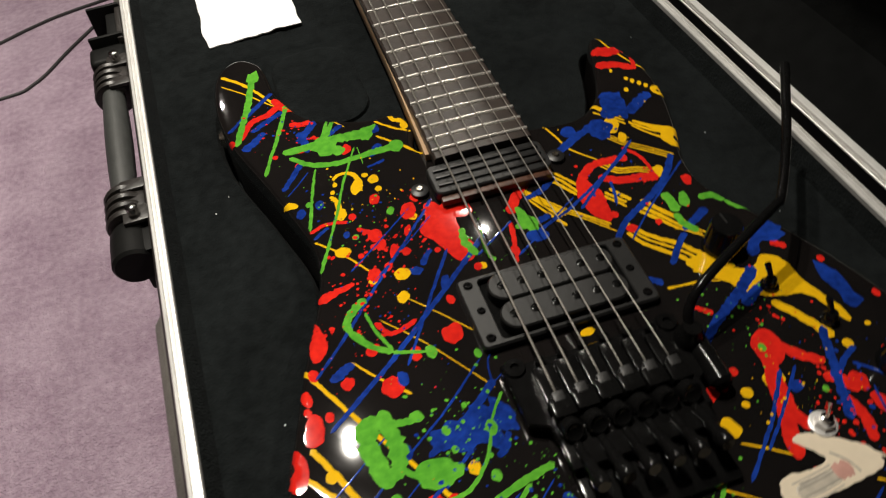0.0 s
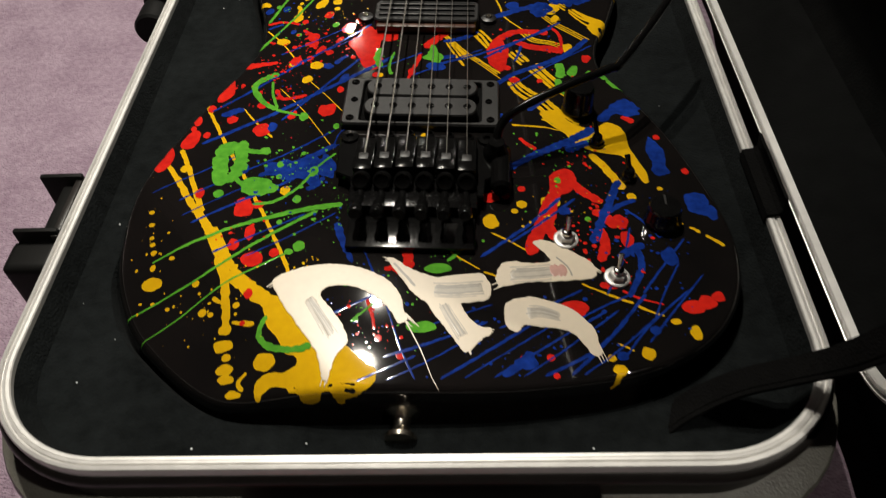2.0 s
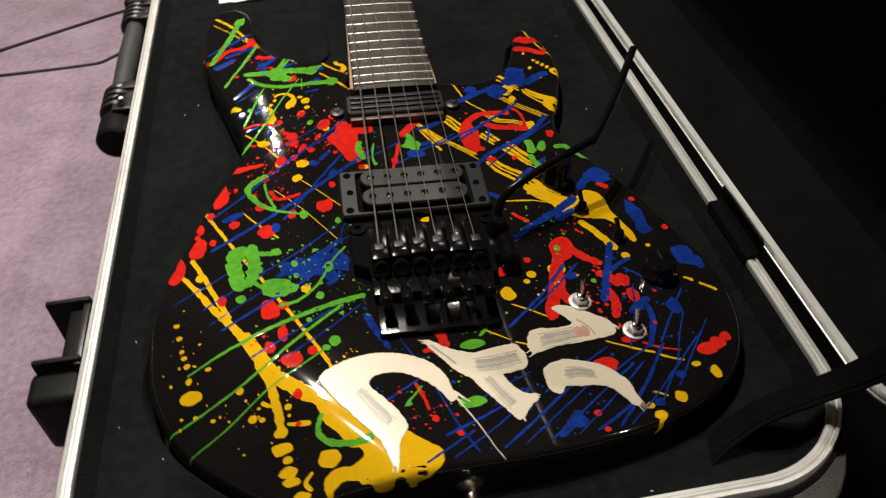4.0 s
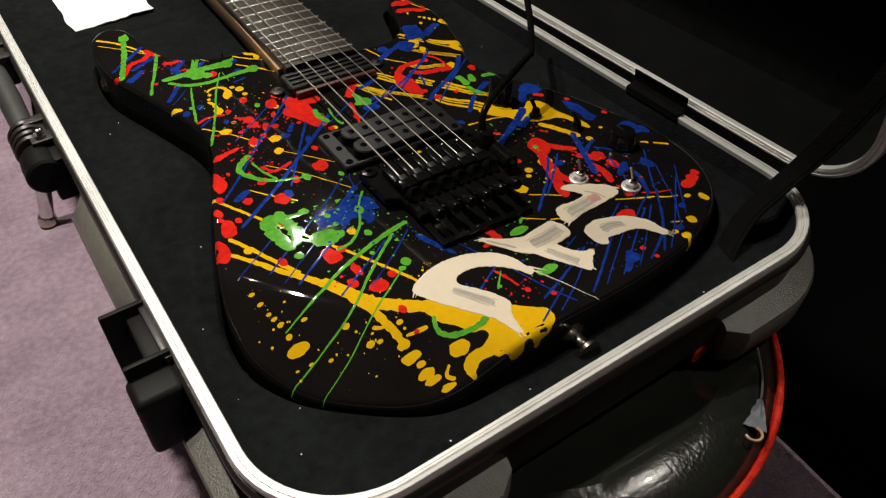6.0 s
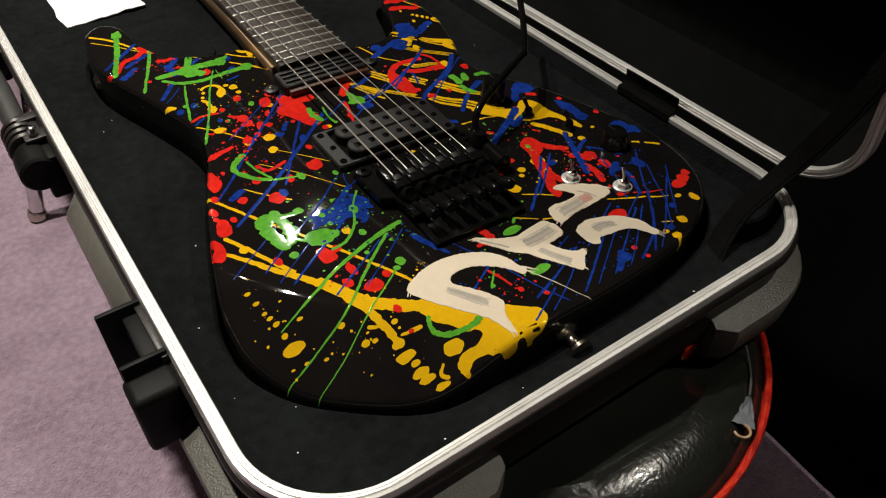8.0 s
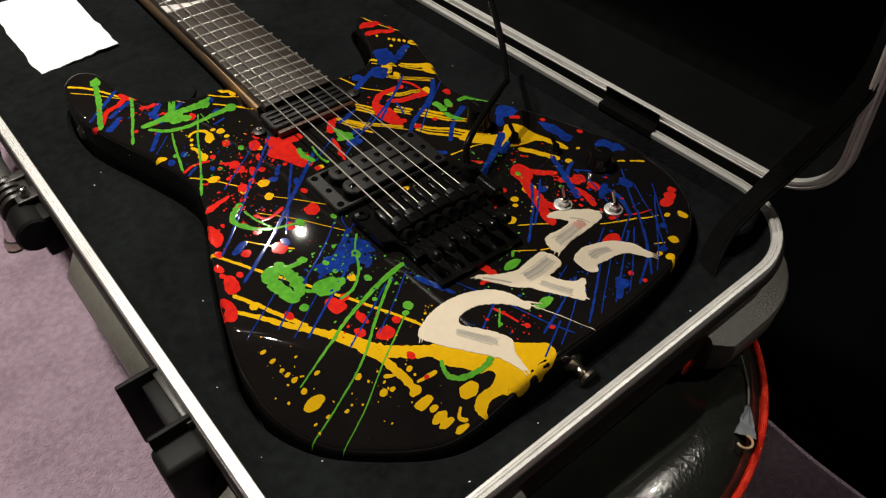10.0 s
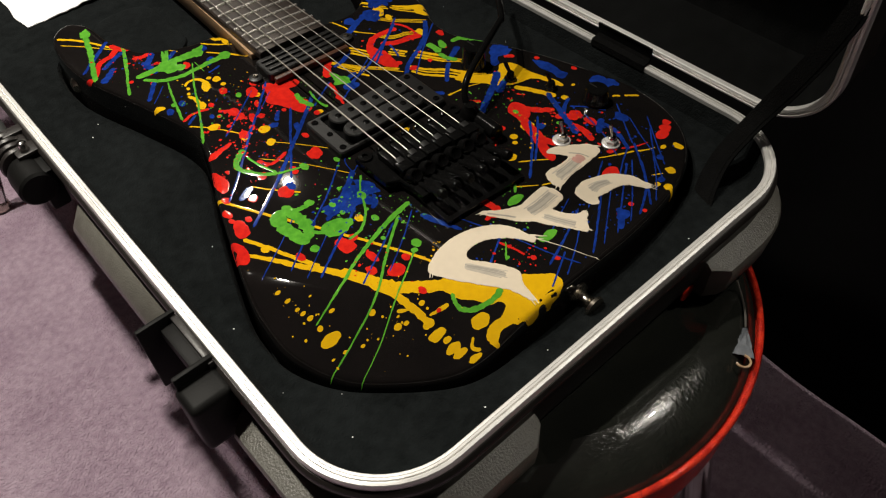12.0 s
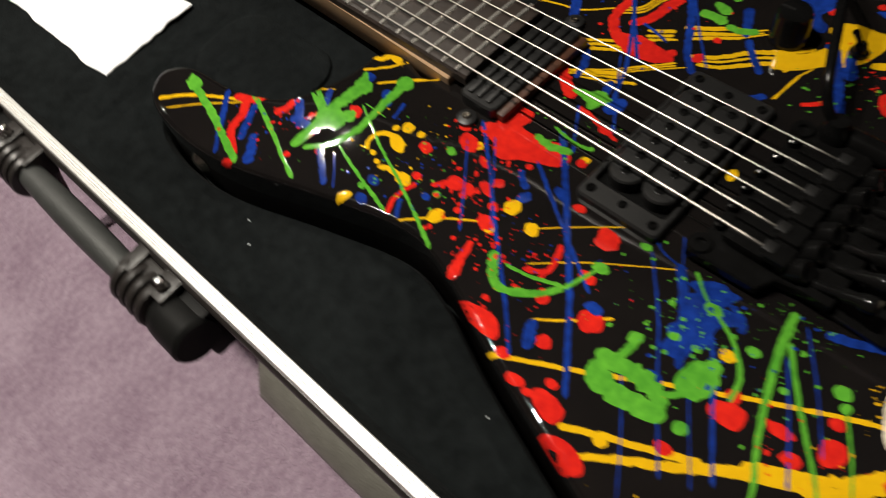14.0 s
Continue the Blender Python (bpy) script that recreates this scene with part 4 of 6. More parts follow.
def on_body(x, y, lift):
    """A place on the face, or down the side where the paint runs over the edge."""
    p = np.array((x, y))
    ab = EDGE_B - EDGE_A
    t = np.clip(((p - EDGE_A) * ab).sum(1) / (ab * ab).sum(1), 0, 1)
    near = EDGE_A + ab * t[:, None]
    d = ((near - p) ** 2).sum(1)
    k = int(d.argmin())
    if d[k] < 1.2e-5:
        lift += 0.00015
    gap, out = math.sqrt(d[k]), np.array((EDGE_T[k][1], -EDGE_T[k][0]))
    if (p - near[k]) @ out > 0:
        q = near[k] + out * (lift + 0.0001)
        return (q[0], q[1], forearm(*near[k]) - SIDE_R - min(gap, 0.018))
    if gap < SIDE_R:
        a = math.acos(min(1.0, max(0.0, 1 - gap / SIDE_R)))
        q = near[k] - out * (SIDE_R - (SIDE_R + lift) * math.cos(a))
        return (q[0], q[1], forearm(x, y) - SIDE_R + (SIDE_R + lift) * math.sin(a))
    return (x, y, forearm(x, y) + lift)


def film(bm, rows, h):
    """A low cushion of paint from cross rows of (x, y) in mm; the margins lie on the lacquer."""
    prev = None
    COAT[0] += 0.0004
    h += COAT[0] + 0.012
    for n, row in enumerate(rows):
        last = n in (0, len(rows) - 1)
        vs = []
        for i, (x, y) in enumerate(row):
            lift = COAT[0] + 0.008 if last or i in (0, len(row) - 1) else h
            vs.append(bm.verts.new(on_body(x / 1000, y / 1000, lift / 1000)))
        if prev:
            for k in range(len(vs) - 1):
                bm.faces.new((prev[k], prev[k + 1], vs[k + 1], vs[k]))
        prev = vs


def stroke(paint, w0, w1, *pts):
    mat, h, label = paint
    line = spline(pts, 8)
    dense, step = [np.array(line[0])], 1.3
    for a, b in zip(line, line[1:]):
        m = max(1, int(np.linalg.norm(b - a) / step))
        dense += [a + (b - a) * (k + 1) / m for k in range(m)]
    n = len(dense)
    length = np.r_[0, np.cumsum([np.linalg.norm(b - a) for a, b in zip(dense, dense[1:])])]
    seed = RNG.uniform(0, 100)
    bm, rows = bmesh.new(), []
    total = length[-1]
    for i, p in enumerate(dense):
        d = dense[min(i + 1, n - 1)] - dense[max(i - 1, 0)]
        d = d / max(1e-6, np.linalg.norm(d))
        side = np.array((-d[1], d[0]))
        s = length[i] / max(1e-6, total)
        w = (w0 + (w1 - w0) * s) / 2
        end = max(0.4, min(w, total / 3))
        for g in (length[i], total - length[i]):
            if g < end:
                w *= max(0.12, math.sqrt(max(0.0, 1 - (1 - g / end) ** 2)))
        wob = min(0.9, 0.10 + 0.5 / max(0.8, w))
        a = w * (1 + wob * 0.6 * noise.noise(Vector((length[i] * 0.22, seed, 0))) + 0.45 * noise.noise(Vector((length[i] * 0.8, seed, 7))))
        b = w * (1 + wob * 0.6 * noise.noise(Vector((length[i] * 0.22, seed, 30))) + 0.45 * noise.noise(Vector((length[i] * 0.8, seed, 37))))
        rows.append([p + side * v for v in (a, a * 0.86, a * 0.3, -b * 0.3, -b * 0.86, -b)])
    film(bm, rows, h)
    return part("paint_stroke", bm, mat, body, label)


def pour(paint, *pts):
    """A flat pool of paint inside a closed outline, with ragged edges."""
    mat, h, label = paint
    COAT[0] += 0.0004
    h += COAT[0] + 0.012
    loop = np.array(spline(pts, 9, True))
    if (loop[:, 0] * np.roll(loop[:, 1], -1) - loop[:, 1] * np.roll(loop[:, 0], -1)).sum() < 0:
        loop = loop[::-1]
    seed = RNG.uniform(0, 100)
    fray = np.array([0.45 * noise.noise(Vector((q[0] * 0.35, q[1] * 0.35, seed))) + 0.34 * noise.noise(Vector((q[0] * 1.1, q[1] * 1.1, seed))) for q in loop])
    normal = offset_loop(loop, 1.0) - loop
    loop = loop + normal * fray[:, None]
    bm = bmesh.new()
    rings = skin(bm, [[(x, y, z) for x, y in offset_loop(loop, -d)] for d, z in ((0.0, COAT[0] + 0.008), (0.2, h - 0.002), (0.5, h))])
    top = [bm.edges.get((a, b)) for a, b in zip(rings[-1], rings[-1][1:] + rings[-1][:1])]
    bmesh.ops.triangle_fill(bm, edges=top, use_beauty=True)
    for _ in range(5):
        long = [e for e in bm.edges if e.calc_length() > 2.6]
        if not long:
            break
        bmesh.ops.subdivide_edges(bm, edges=long, cuts=1)
        bmesh.ops.triangulate(bm, faces=[f for f in bm.faces if len(f.verts) > 4])
    for v in bm.verts:
        v.co = on_body(v.co.x / 1000, v.co.y / 1000, v.co.z / 1000)
    return part("paint_pour", bm, mat, body, label)


def blob_rows(x, y, rx, ry, turn, n=18, rough=0.16, lobes=()):
    seed, c, s = RNG.uniform(0, 100), math.cos(radians(turn)), math.sin(radians(turn))
    rings = []
    for f in (1.0, 0.86, 0.5):
        ring = []
        for k in range(n):
            a = 2 * math.pi * k / n
            g = f * (1 + rough * (noise.noise(Vector((math.cos(a) * 1.3, math.sin(a) * 1.3, seed))) * 1.6 + 0.5 * noise.noise(Vector((math.cos(a) * 3, math.sin(a) * 3, seed)))))
            g += f * sum(tall * math.exp(-((math.sin((a - at) / 2) * 2 / wide) ** 2)) for at, tall, wide in lobes) - 0.12 * f * bool(lobes)
            u, v = rx * g * math.cos(a), ry * g * math.sin(a)
            ring.append((x + u * c - v * s, y + u * s + v * c))
        rings.append(ring)
    return rings


def add_blob(bm, x, y, rx, ry, turn, h, n=18, rough=0.16, lobes=()):
    prev = None
    for ring, lift in zip(blob_rows(x, y, rx, ry, turn, n, rough, lobes), (h - 0.005, h, h)):
        vs = [bm.verts.new(on_body(px / 1000, py / 1000, lift / 1000)) for px, py in ring]
        if prev:
            for k in range(n):
                bm.faces.new((prev[k], prev[(k + 1) % n], vs[(k + 1) % n], vs[k]))
        prev = vs
    top = bm.verts.new(on_body(x / 1000, y / 1000, h / 1000))
    for k in range(n):
        bm.faces.new((prev[k], prev[(k + 1) % n], top))


def dab(paint, x, y, rx, ry, turn):
    mat, h, label = paint
    bm = bmesh.new()
    COAT[0] += 0.0004
    h += COAT[0] + 0.012
    n = 16 if max(rx, ry) < 2 else 28
    splat = (rx + ry) / 2 > 5.2 and paint in (BLUE, GREEN)
    lobes = [(RNG.uniform(0, 2 * math.pi), RNG.uniform(0.08, 0.30), RNG.uniform(0.16, 0.34)) for _ in range(RNG.randint(5, 9))] if splat else ()
    add_blob(bm, x, y, rx, ry, turn, h, 64 if splat else n, 0.10 if max(rx, ry) < 3 else 0.15, lobes)
    return part("paint_drop", bm, mat, body, label)


def spray(paint, count, x, y, sx, sy, most):
    """Fine droplets flung round a place, gathered by colour."""
    bm = DROPS.setdefault(paint[2], (paint, bmesh.new()))[1]
    for _ in range(count):
        px, py = RNG.gauss(x, sx * 0.5), RNG.gauss(y, sy * 0.5)
        r = most * (0.18 + 0.82 * RNG.random() ** 2.5)
        if edge_gap(px / 1000, py / 1000) > 0.004 and inside_body(px / 1000, py / 1000):
            add_blob(bm, px, py, r, r * RNG.uniform(0.6, 1.0), RNG.uniform(0, 180), 0.016 + COAT[0], 9, 0.12)


def inside_body(x, y):
    hit = (EDGE_A[:, 1] > y) != (EDGE_B[:, 1] > y)
    cross = EDGE_A[:, 0] + (y - EDGE_A[:, 1]) / np.where(hit, EDGE_B[:, 1] - EDGE_A[:, 1], 1) * (EDGE_B[:, 0] - EDGE_A[:, 0])
    return bool((hit & (x < cross)).sum() % 2)


stroke(YELLOW, 2.6, 4.8, (-139.2, -32.8), (-128.9, -46.4), (-118.5, -61.7), (-109.1, -74.1), (-97.6, -90.0))
stroke(YELLOW, 7.3, 8.2, (-103.0, -80.1), (-95.0, -95.0), (-87.9, -106.8), (-80.3, -114.6), (-68.4, -123.6), (-57.0, -131.6), (-44.4, -140.5))
stroke(YELLOW, 2.6, 3.1, (-132.7, -22.5), (-124.4, -39.1), (-117.1, -55.0), (-110.1, -70.0))
dab(YELLOW, -127.0, -37.9, 2.6, 2.9, 4)
stroke(YELLOW, 2.1, 2.0, (-129.9, 20.2), (-110.2, -15.8), (-94.4, -41.9), (-79.4, -68.1), (-65.3, -94.3), (-58.1, -109.3))
stroke(YELLOW, 5.4, 4.1, (-95.7, -95.7), (-90.1, -110.1), (-86.1, -125.9), (-84.9, -137.3))
dab(YELLOW, -84.9, -137.3, 3.5, 2.6, -10)
dab(YELLOW, -84.7, -144.8, 5.0, 2.8, -10)
dab(YELLOW, -82.3, -150.3, 2.5, 1.7, -10)
dab(YELLOW, -82.2, -155.7, 4.6, 2.4, -10)
dab(YELLOW, -81.1, -160.0, 4.3, 2.1, -9)
stroke(YELLOW, 2.3, 1.3, (-71.5, -166.4), (-74.5, -162.6), (-70.8, -158.7))
dab(YELLOW, -76.6, -167.3, 3.9, 1.8, -9)
stroke(YELLOW, 2.2, 1.1, (-94.1, -120.8), (-89.9, -123.6), (-85.8, -126.0))
stroke(YELLOW, 1.6, 2.3, (-81.8, -134.5), (-76.2, -136.0), (-70.1, -137.5))
pour(YELLOW, (-67.5, -123.6), (-57.4, -129.2), (-49.6, -134.0), (-40.3, -140.3), (-29.9, -146.4), (-17.9, -156.1), (-11.5, -161.3), (-10.9, -167.4), (-14.9, -171.1), (-18.8, -172.7), (-23.2, -174.8), (-25.3, -178.4), (-28.1, -173.1), (-33.3, -171.7), (-36.1, -176.3), (-40.4, -176.7), (-44.1, -172.0), (-48.4, -170.9), (-50.9, -168.9), (-56.7, -167.0), (-60.6, -168.9), (-63.1, -171.2), (-65.5, -168.6), (-65.6, -164.1), (-61.8, -161.2), (-57.1, -160.9), (-52.0, -161.6), (-46.9, -159.0), (-48.6, -154.7), (-53.3, -152.9), (-56.4, -147.5), (-60.6, -142.5), (-64.4, -137.4))
dab(YELLOW, -62.7, -155.6, 5.6, 3.8, -9)
stroke(YELLOW, 5.3, 3.0, (-63.1, -165.8), (-63.6, -169.9), (-64.5, -171.5))
stroke(YELLOW, 8.2, 3.3, (-39.8, -170.3), (-39.9, -172.7), (-38.7, -177.2))
stroke(YELLOW, 6.8, 2.6, (-26.2, -169.5), (-26.0, -173.1), (-25.7, -179.2))
dab(YELLOW, -130.1, -106.6, 6.0, 3.5, -12)
dab(YELLOW, -138.1, -67.6, 1.8, 1.1, -11)
dab(YELLOW, -136.4, -74.9, 1.8, 1.1, -12)
dab(YELLOW, -135.0, -82.2, 1.5, 1.0, -12)
dab(YELLOW, -133.8, -85.9, 1.8, 1.0, -12)
dab(YELLOW, -132.4, -90.5, 1.8, 1.3, -12)
dab(YELLOW, -131.3, -98.3, 1.8, 1.6, -12)
dab(YELLOW, -104.6, -111.9, 2.0, 1.6, -11)
dab(YELLOW, -98.5, -127.0, 2.3, 1.8, -11)
dab(YELLOW, -93.8, -128.8, 1.6, 1.2, -11)
dab(YELLOW, -80.8, -126.7, 1.8, 1.5, -7)
dab(YELLOW, -127.9, -116.7, 1.4, 0.9, -12)
dab(YELLOW, -118.7, -121.1, 1.4, 0.9, -11)
dab(YELLOW, -120.9, -95.7, 1.8, 1.0, -12)
dab(YELLOW, -135.2, -115.2, 1.1, 0.6, -12)
dab(YELLOW, -73.0, 41.6, 2.5, 3.0, 4)
dab(YELLOW, -69.7, -53.2, 2.8, 3.2, 4)
stroke(YELLOW, 0.6, 0.6, (-87.1, 32.8), (-69.1, 11.3), (-48.0, -20.4))
stroke(YELLOW, 0.6, 0.6, (-72.5, 42.9), (-59.4, 27.9), (-46.5, 11.9))
stroke(YELLOW, 0.9, 1.4, (-105.8, 14.1), (-94.8, 0.0), (-84.1, -11.3))
pour(YELLOW, (67.1, 14.5), (76.2, 17.4), (80.1, 12.2), (86.6, 5.2), (96.6, 1.7), (105.5, 7.2), (113.5, 0.9), (115.0, -10.3), (117.3, -20.1), (122.3, -33.2), (121.9, -41.7), (118.4, -39.1), (114.6, -26.6), (109.7, -20.7), (101.6, -19.3), (93.5, -16.9), (86.3, -11.4), (80.0, -2.7), (72.2, 5.2))
stroke(YELLOW, 4.6, 5.1, (93.3, -19.9), (100.6, -31.0), (108.7, -47.2))
dab(YELLOW, 112.2, -52.3, 2.5, 2.7, 4)
stroke(YELLOW, 0.9, 0.9, (50.7, 3.0), (66.0, 2.6), (77.8, -0.7))
stroke(YELLOW, 0.9, 2.0, (67.9, 9.2), (74.6, 5.4), (79.6, 1.5))
dab(YELLOW, 38.8, -72.3, 4.0, 5.1, 4)
stroke(YELLOW, 1.0, 1.0, (38.9, -79.8), (50.0, -86.4), (58.7, -93.0))
stroke(YELLOW, 1.0, 1.4, (81.9, -111.2), (93.4, -117.0), (105.4, -122.2))
stroke(YELLOW, 1.4, 0.9, (106.7, -123.2), (111.9, -126.3), (118.5, -128.7))
dab(YELLOW, 123.2, -131.8, 2.5, 1.7, 4)
dab(YELLOW, 131.5, -137.9, 2.7, 3.8, 4)
dab(YELLOW, 108.6, -149.5, 3.2, 3.3, 4)
stroke(YELLOW, 1.1, 0.9, (95.3, -144.9), (99.4, -146.6), (102.6, -148.3))
stroke(YELLOW, 2.9, 1.0, (95.1, -157.7), (94.5, -161.2), (91.9, -166.9))
dab(YELLOW, 95.1, -158.3, 3.2, 2.5, 4)
dab(YELLOW, 92.2, -152.5, 1.9, 1.9, 4)
stroke(YELLOW, 1.0, 0.7, (12.7, -85.8), (22.0, -95.5), (33.9, -104.0))
stroke(YELLOW, 1.0, 1.0, (35.4, -105.4), (42.6, -108.3), (48.3, -111.6))
stroke(YELLOW, 1.6, 1.3, (132.5, -68.2), (133.8, -69.4), (136.0, -71.3))
stroke(YELLOW, 1.6, 2.1, (138.7, -73.2), (140.9, -74.3), (143.6, -76.6))
stroke(YELLOW, 1.5, 2.3, (146.0, -78.1), (149.9, -81.4), (154.0, -85.1))
dab(YELLOW, 3.4, -6.9, 3.7, 2.1, 4)
dab(YELLOW, 69.8, -57.6, 5.3, 4.0, 4)
dab(YELLOW, 127.7, -45.8, 1.6, 1.4, 4)
dab(YELLOW, 54.8, -59.5, 2.8, 2.7, 4)
dab(YELLOW, 51.1, -64.6, 1.9, 1.7, 4)
stroke(YELLOW, 1.4, 1.1, (40.2, 141.6), (44.9, 125.3), (48.2, 112.7), (59.8, 98.4))
stroke(YELLOW, 3.3, 1.9, (76.9, 143.2), (83.9, 134.5), (91.6, 126.7))
stroke(YELLOW, 2.7, 1.3, (76.2, 145.3), (82.8, 133.0), (89.1, 124.8))
stroke(YELLOW, 1.5, 1.6, (74.4, 137.8), (81.3, 131.0), (88.4, 121.3))
stroke(YELLOW, 1.7, 5.8, (93.0, 123.3), (100.3, 115.4), (113.1, 105.3))
stroke(YELLOW, 1.5, 3.1, (90.6, 122.9), (98.3, 112.9), (113.7, 103.0))
stroke(YELLOW, 1.1, 1.8, (90.5, 119.6), (96.4, 110.6), (105.1, 100.5))
dab(YELLOW, 79.6, 123.5, 4.6, 6.6, -21)
dab(YELLOW, 108.3, 101.7, 6.7, 8.7, 22)
stroke(YELLOW, 0.9, 0.9, (74.8, 115.7), (81.5, 107.4), (91.1, 98.6), (101.9, 88.4))
stroke(YELLOW, 0.8, 0.9, (71.7, 117.7), (80.4, 106.0), (90.0, 97.1), (99.0, 88.4))
stroke(YELLOW, 0.8, 1.1, (72.0, 114.2), (79.3, 104.7), (88.9, 95.7), (99.6, 85.3))
dab(YELLOW, 81.1, 111.8, 2.6, 4.0, -20)
stroke(YELLOW, 1.5, 1.3, (61.5, 96.9), (66.8, 88.8), (77.2, 85.7), (85.6, 81.9))
stroke(YELLOW, 1.3, 0.7, (59.3, 96.4), (65.9, 87.3), (76.4, 84.2), (83.2, 80.9))
stroke(YELLOW, 1.3, 0.8, (58.0, 94.2), (64.9, 85.7), (75.7, 82.9), (81.5, 79.7))
dab(YELLOW, 86.4, 78.9, 3.4, 4.6, -20)
stroke(YELLOW, 1.8, 1.9, (30.4, 98.9), (35.4, 92.4), (41.0, 82.0))
stroke(YELLOW, 1.9, 1.9, (27.8, 96.8), (33.3, 90.2), (38.7, 78.4))
stroke(YELLOW, 2.2, 2.1, (26.2, 94.6), (31.0, 87.7), (36.6, 77.3))
stroke(YELLOW, 0.7, 1.3, (0.5, 101.2), (11.7, 89.8), (22.2, 75.0), (33.2, 63.3), (44.8, 51.2))
stroke(YELLOW, 0.7, 1.0, (-1.2, 100.7), (10.9, 88.7), (21.3, 73.9), (32.4, 62.3), (43.2, 50.4))
stroke(YELLOW, 0.9, 0.8, (1.4, 96.8), (10.1, 87.7), (20.3, 72.8), (31.5, 61.2), (45.3, 45.6))
stroke(YELLOW, 1.2, 3.1, (11.4, 88.7), (17.7, 78.4), (24.8, 65.7))
stroke(YELLOW, 1.0, 1.7, (10.9, 86.4), (16.0, 76.7), (22.4, 65.0))
stroke(YELLOW, 0.9, 2.2, (9.4, 85.8), (14.1, 75.0), (22.4, 58.3))
stroke(YELLOW, 2.1, 2.5, (55.0, 75.9), (58.4, 69.9), (62.4, 64.1))
stroke(YELLOW, 1.8, 2.0, (51.4, 74.2), (56.1, 67.5), (59.5, 63.3))
stroke(YELLOW, 2.2, 1.6, (49.6, 72.2), (54.3, 65.6), (58.0, 60.2))
stroke(YELLOW, 3.2, 2.4, (66.9, 62.4), (73.9, 51.2), (81.7, 39.7))
stroke(YELLOW, 3.0, 1.7, (64.3, 58.4), (71.2, 48.5), (79.4, 35.9))
stroke(YELLOW, 2.1, 2.2, (61.0, 57.1), (69.0, 46.5), (76.5, 36.1))
stroke(YELLOW, 1.4, 1.0, (79.1, 41.6), (82.9, 35.7), (88.0, 29.1))
stroke(YELLOW, 1.8, 0.9, (77.6, 39.5), (81.2, 33.9), (85.6, 29.6))
stroke(YELLOW, 1.5, 0.8, (76.3, 36.6), (80.2, 32.9), (86.0, 27.1))
stroke(YELLOW, 2.6, 3.2, (51.1, 50.3), (59.7, 37.0), (70.7, 27.2), (78.8, 16.1), (89.2, 4.7))
stroke(YELLOW, 1.4, 2.0, (50.7, 46.3), (57.6, 34.8), (68.1, 24.5), (76.0, 13.5), (85.1, 1.6))
stroke(YELLOW, 2.2, 2.9, (49.0, 43.5), (55.0, 32.2), (65.3, 21.6), (73.5, 11.1), (83.7, -0.9))
stroke(YELLOW, 0.9, 1.2, (50.6, 3.9), (60.6, 2.5), (70.9, 1.8))
dab(YELLOW, -37.5, 178.0, 5.9, 9.0, 11)
stroke(YELLOW, 1.7, 1.4, (-51.6, 176.5), (-41.1, 166.0), (-27.2, 157.0))
stroke(YELLOW, 1.4, 2.2, (-54.0, 163.3), (-42.1, 150.4), (-31.9, 138.6))
stroke(YELLOW, 2.4, 1.8, (-133.4, 253.5), (-124.4, 245.0), (-115.4, 232.4), (-104.5, 212.3))
stroke(YELLOW, 0.9, 0.9, (-134.7, 244.0), (-119.6, 228.6), (-104.7, 211.2), (-83.6, 195.8), (-69.5, 177.7))
stroke(YELLOW, 1.9, 3.8, (-86.7, 134.9), (-82.0, 138.5), (-75.3, 136.5), (-72.8, 127.9), (-75.7, 121.4))
dab(YELLOW, -75.7, 125.2, 2.8, 5.8, -20)
dab(YELLOW, -64.8, 128.3, 2.9, 3.6, -20)
dab(YELLOW, -64.1, 120.0, 1.9, 2.2, -20)
stroke(YELLOW, 1.9, 4.3, (-91.0, 122.8), (-88.2, 117.2), (-89.2, 107.3))
dab(YELLOW, -88.5, 107.5, 3.4, 4.2, -20)
dab(YELLOW, -86.3, 130.9, 1.3, 1.8, -20)
dab(YELLOW, -88.9, 125.3, 1.3, 1.8, -20)
dab(YELLOW, -68.6, 133.0, 1.9, 1.8, -20)
dab(YELLOW, -93.8, 80.6, 4.4, 3.5, -20)
stroke(YELLOW, 1.2, 1.0, (-106.3, 92.5), (-95.3, 80.7), (-83.3, 63.0))
dab(YELLOW, -83.4, 56.9, 2.8, 2.2, -20)
dab(YELLOW, -68.8, 56.6, 4.0, 4.0, -20)
dab(YELLOW, -72.1, 42.8, 3.1, 2.8, -20)
dab(YELLOW, -112.8, 123.0, 3.7, 2.6, -20)
dab(YELLOW, -52.1, 92.9, 2.4, 2.5, -20)
dab(YELLOW, -28.8, 48.1, 2.3, 2.2, -20)
stroke(YELLOW, 1.3, 0.9, (108.9, 214.0), (114.2, 190.2), (120.8, 171.5), (130.3, 158.1))
dab(YELLOW, 103.1, 171.4, 1.1, 1.8, -21)
dab(YELLOW, 108.4, 160.8, 1.4, 1.7, -21)
dab(YELLOW, 110.9, 157.4, 1.4, 2.3, -21)
dab(YELLOW, 113.8, 153.9, 1.4, 2.3, -21)
dab(YELLOW, 116.6, 150.4, 1.4, 2.3, -21)
dab(YELLOW, 119.8, 146.2, 1.4, 2.2, -19)
dab(YELLOW, 122.5, 142.3, 4.7, 6.4, 38)
dab(YELLOW, 103.4, 150.7, 1.4, 2.2, -21)
dab(YELLOW, -35.5, 167.2, 2.4, 3.5, -3)
stroke(SCARLET, 10.7, 5.1, (100.3, 194.0), (112.3, 190.3), (129.7, 191.0))
stroke(SCARLET, 8.6, 4.9, (96.6, 179.6), (109.3, 176.0), (118.6, 168.6))
stroke(SCARLET, 2.8, 2.7, (127.0, 192.0), (121.1, 178.2), (118.0, 167.6))
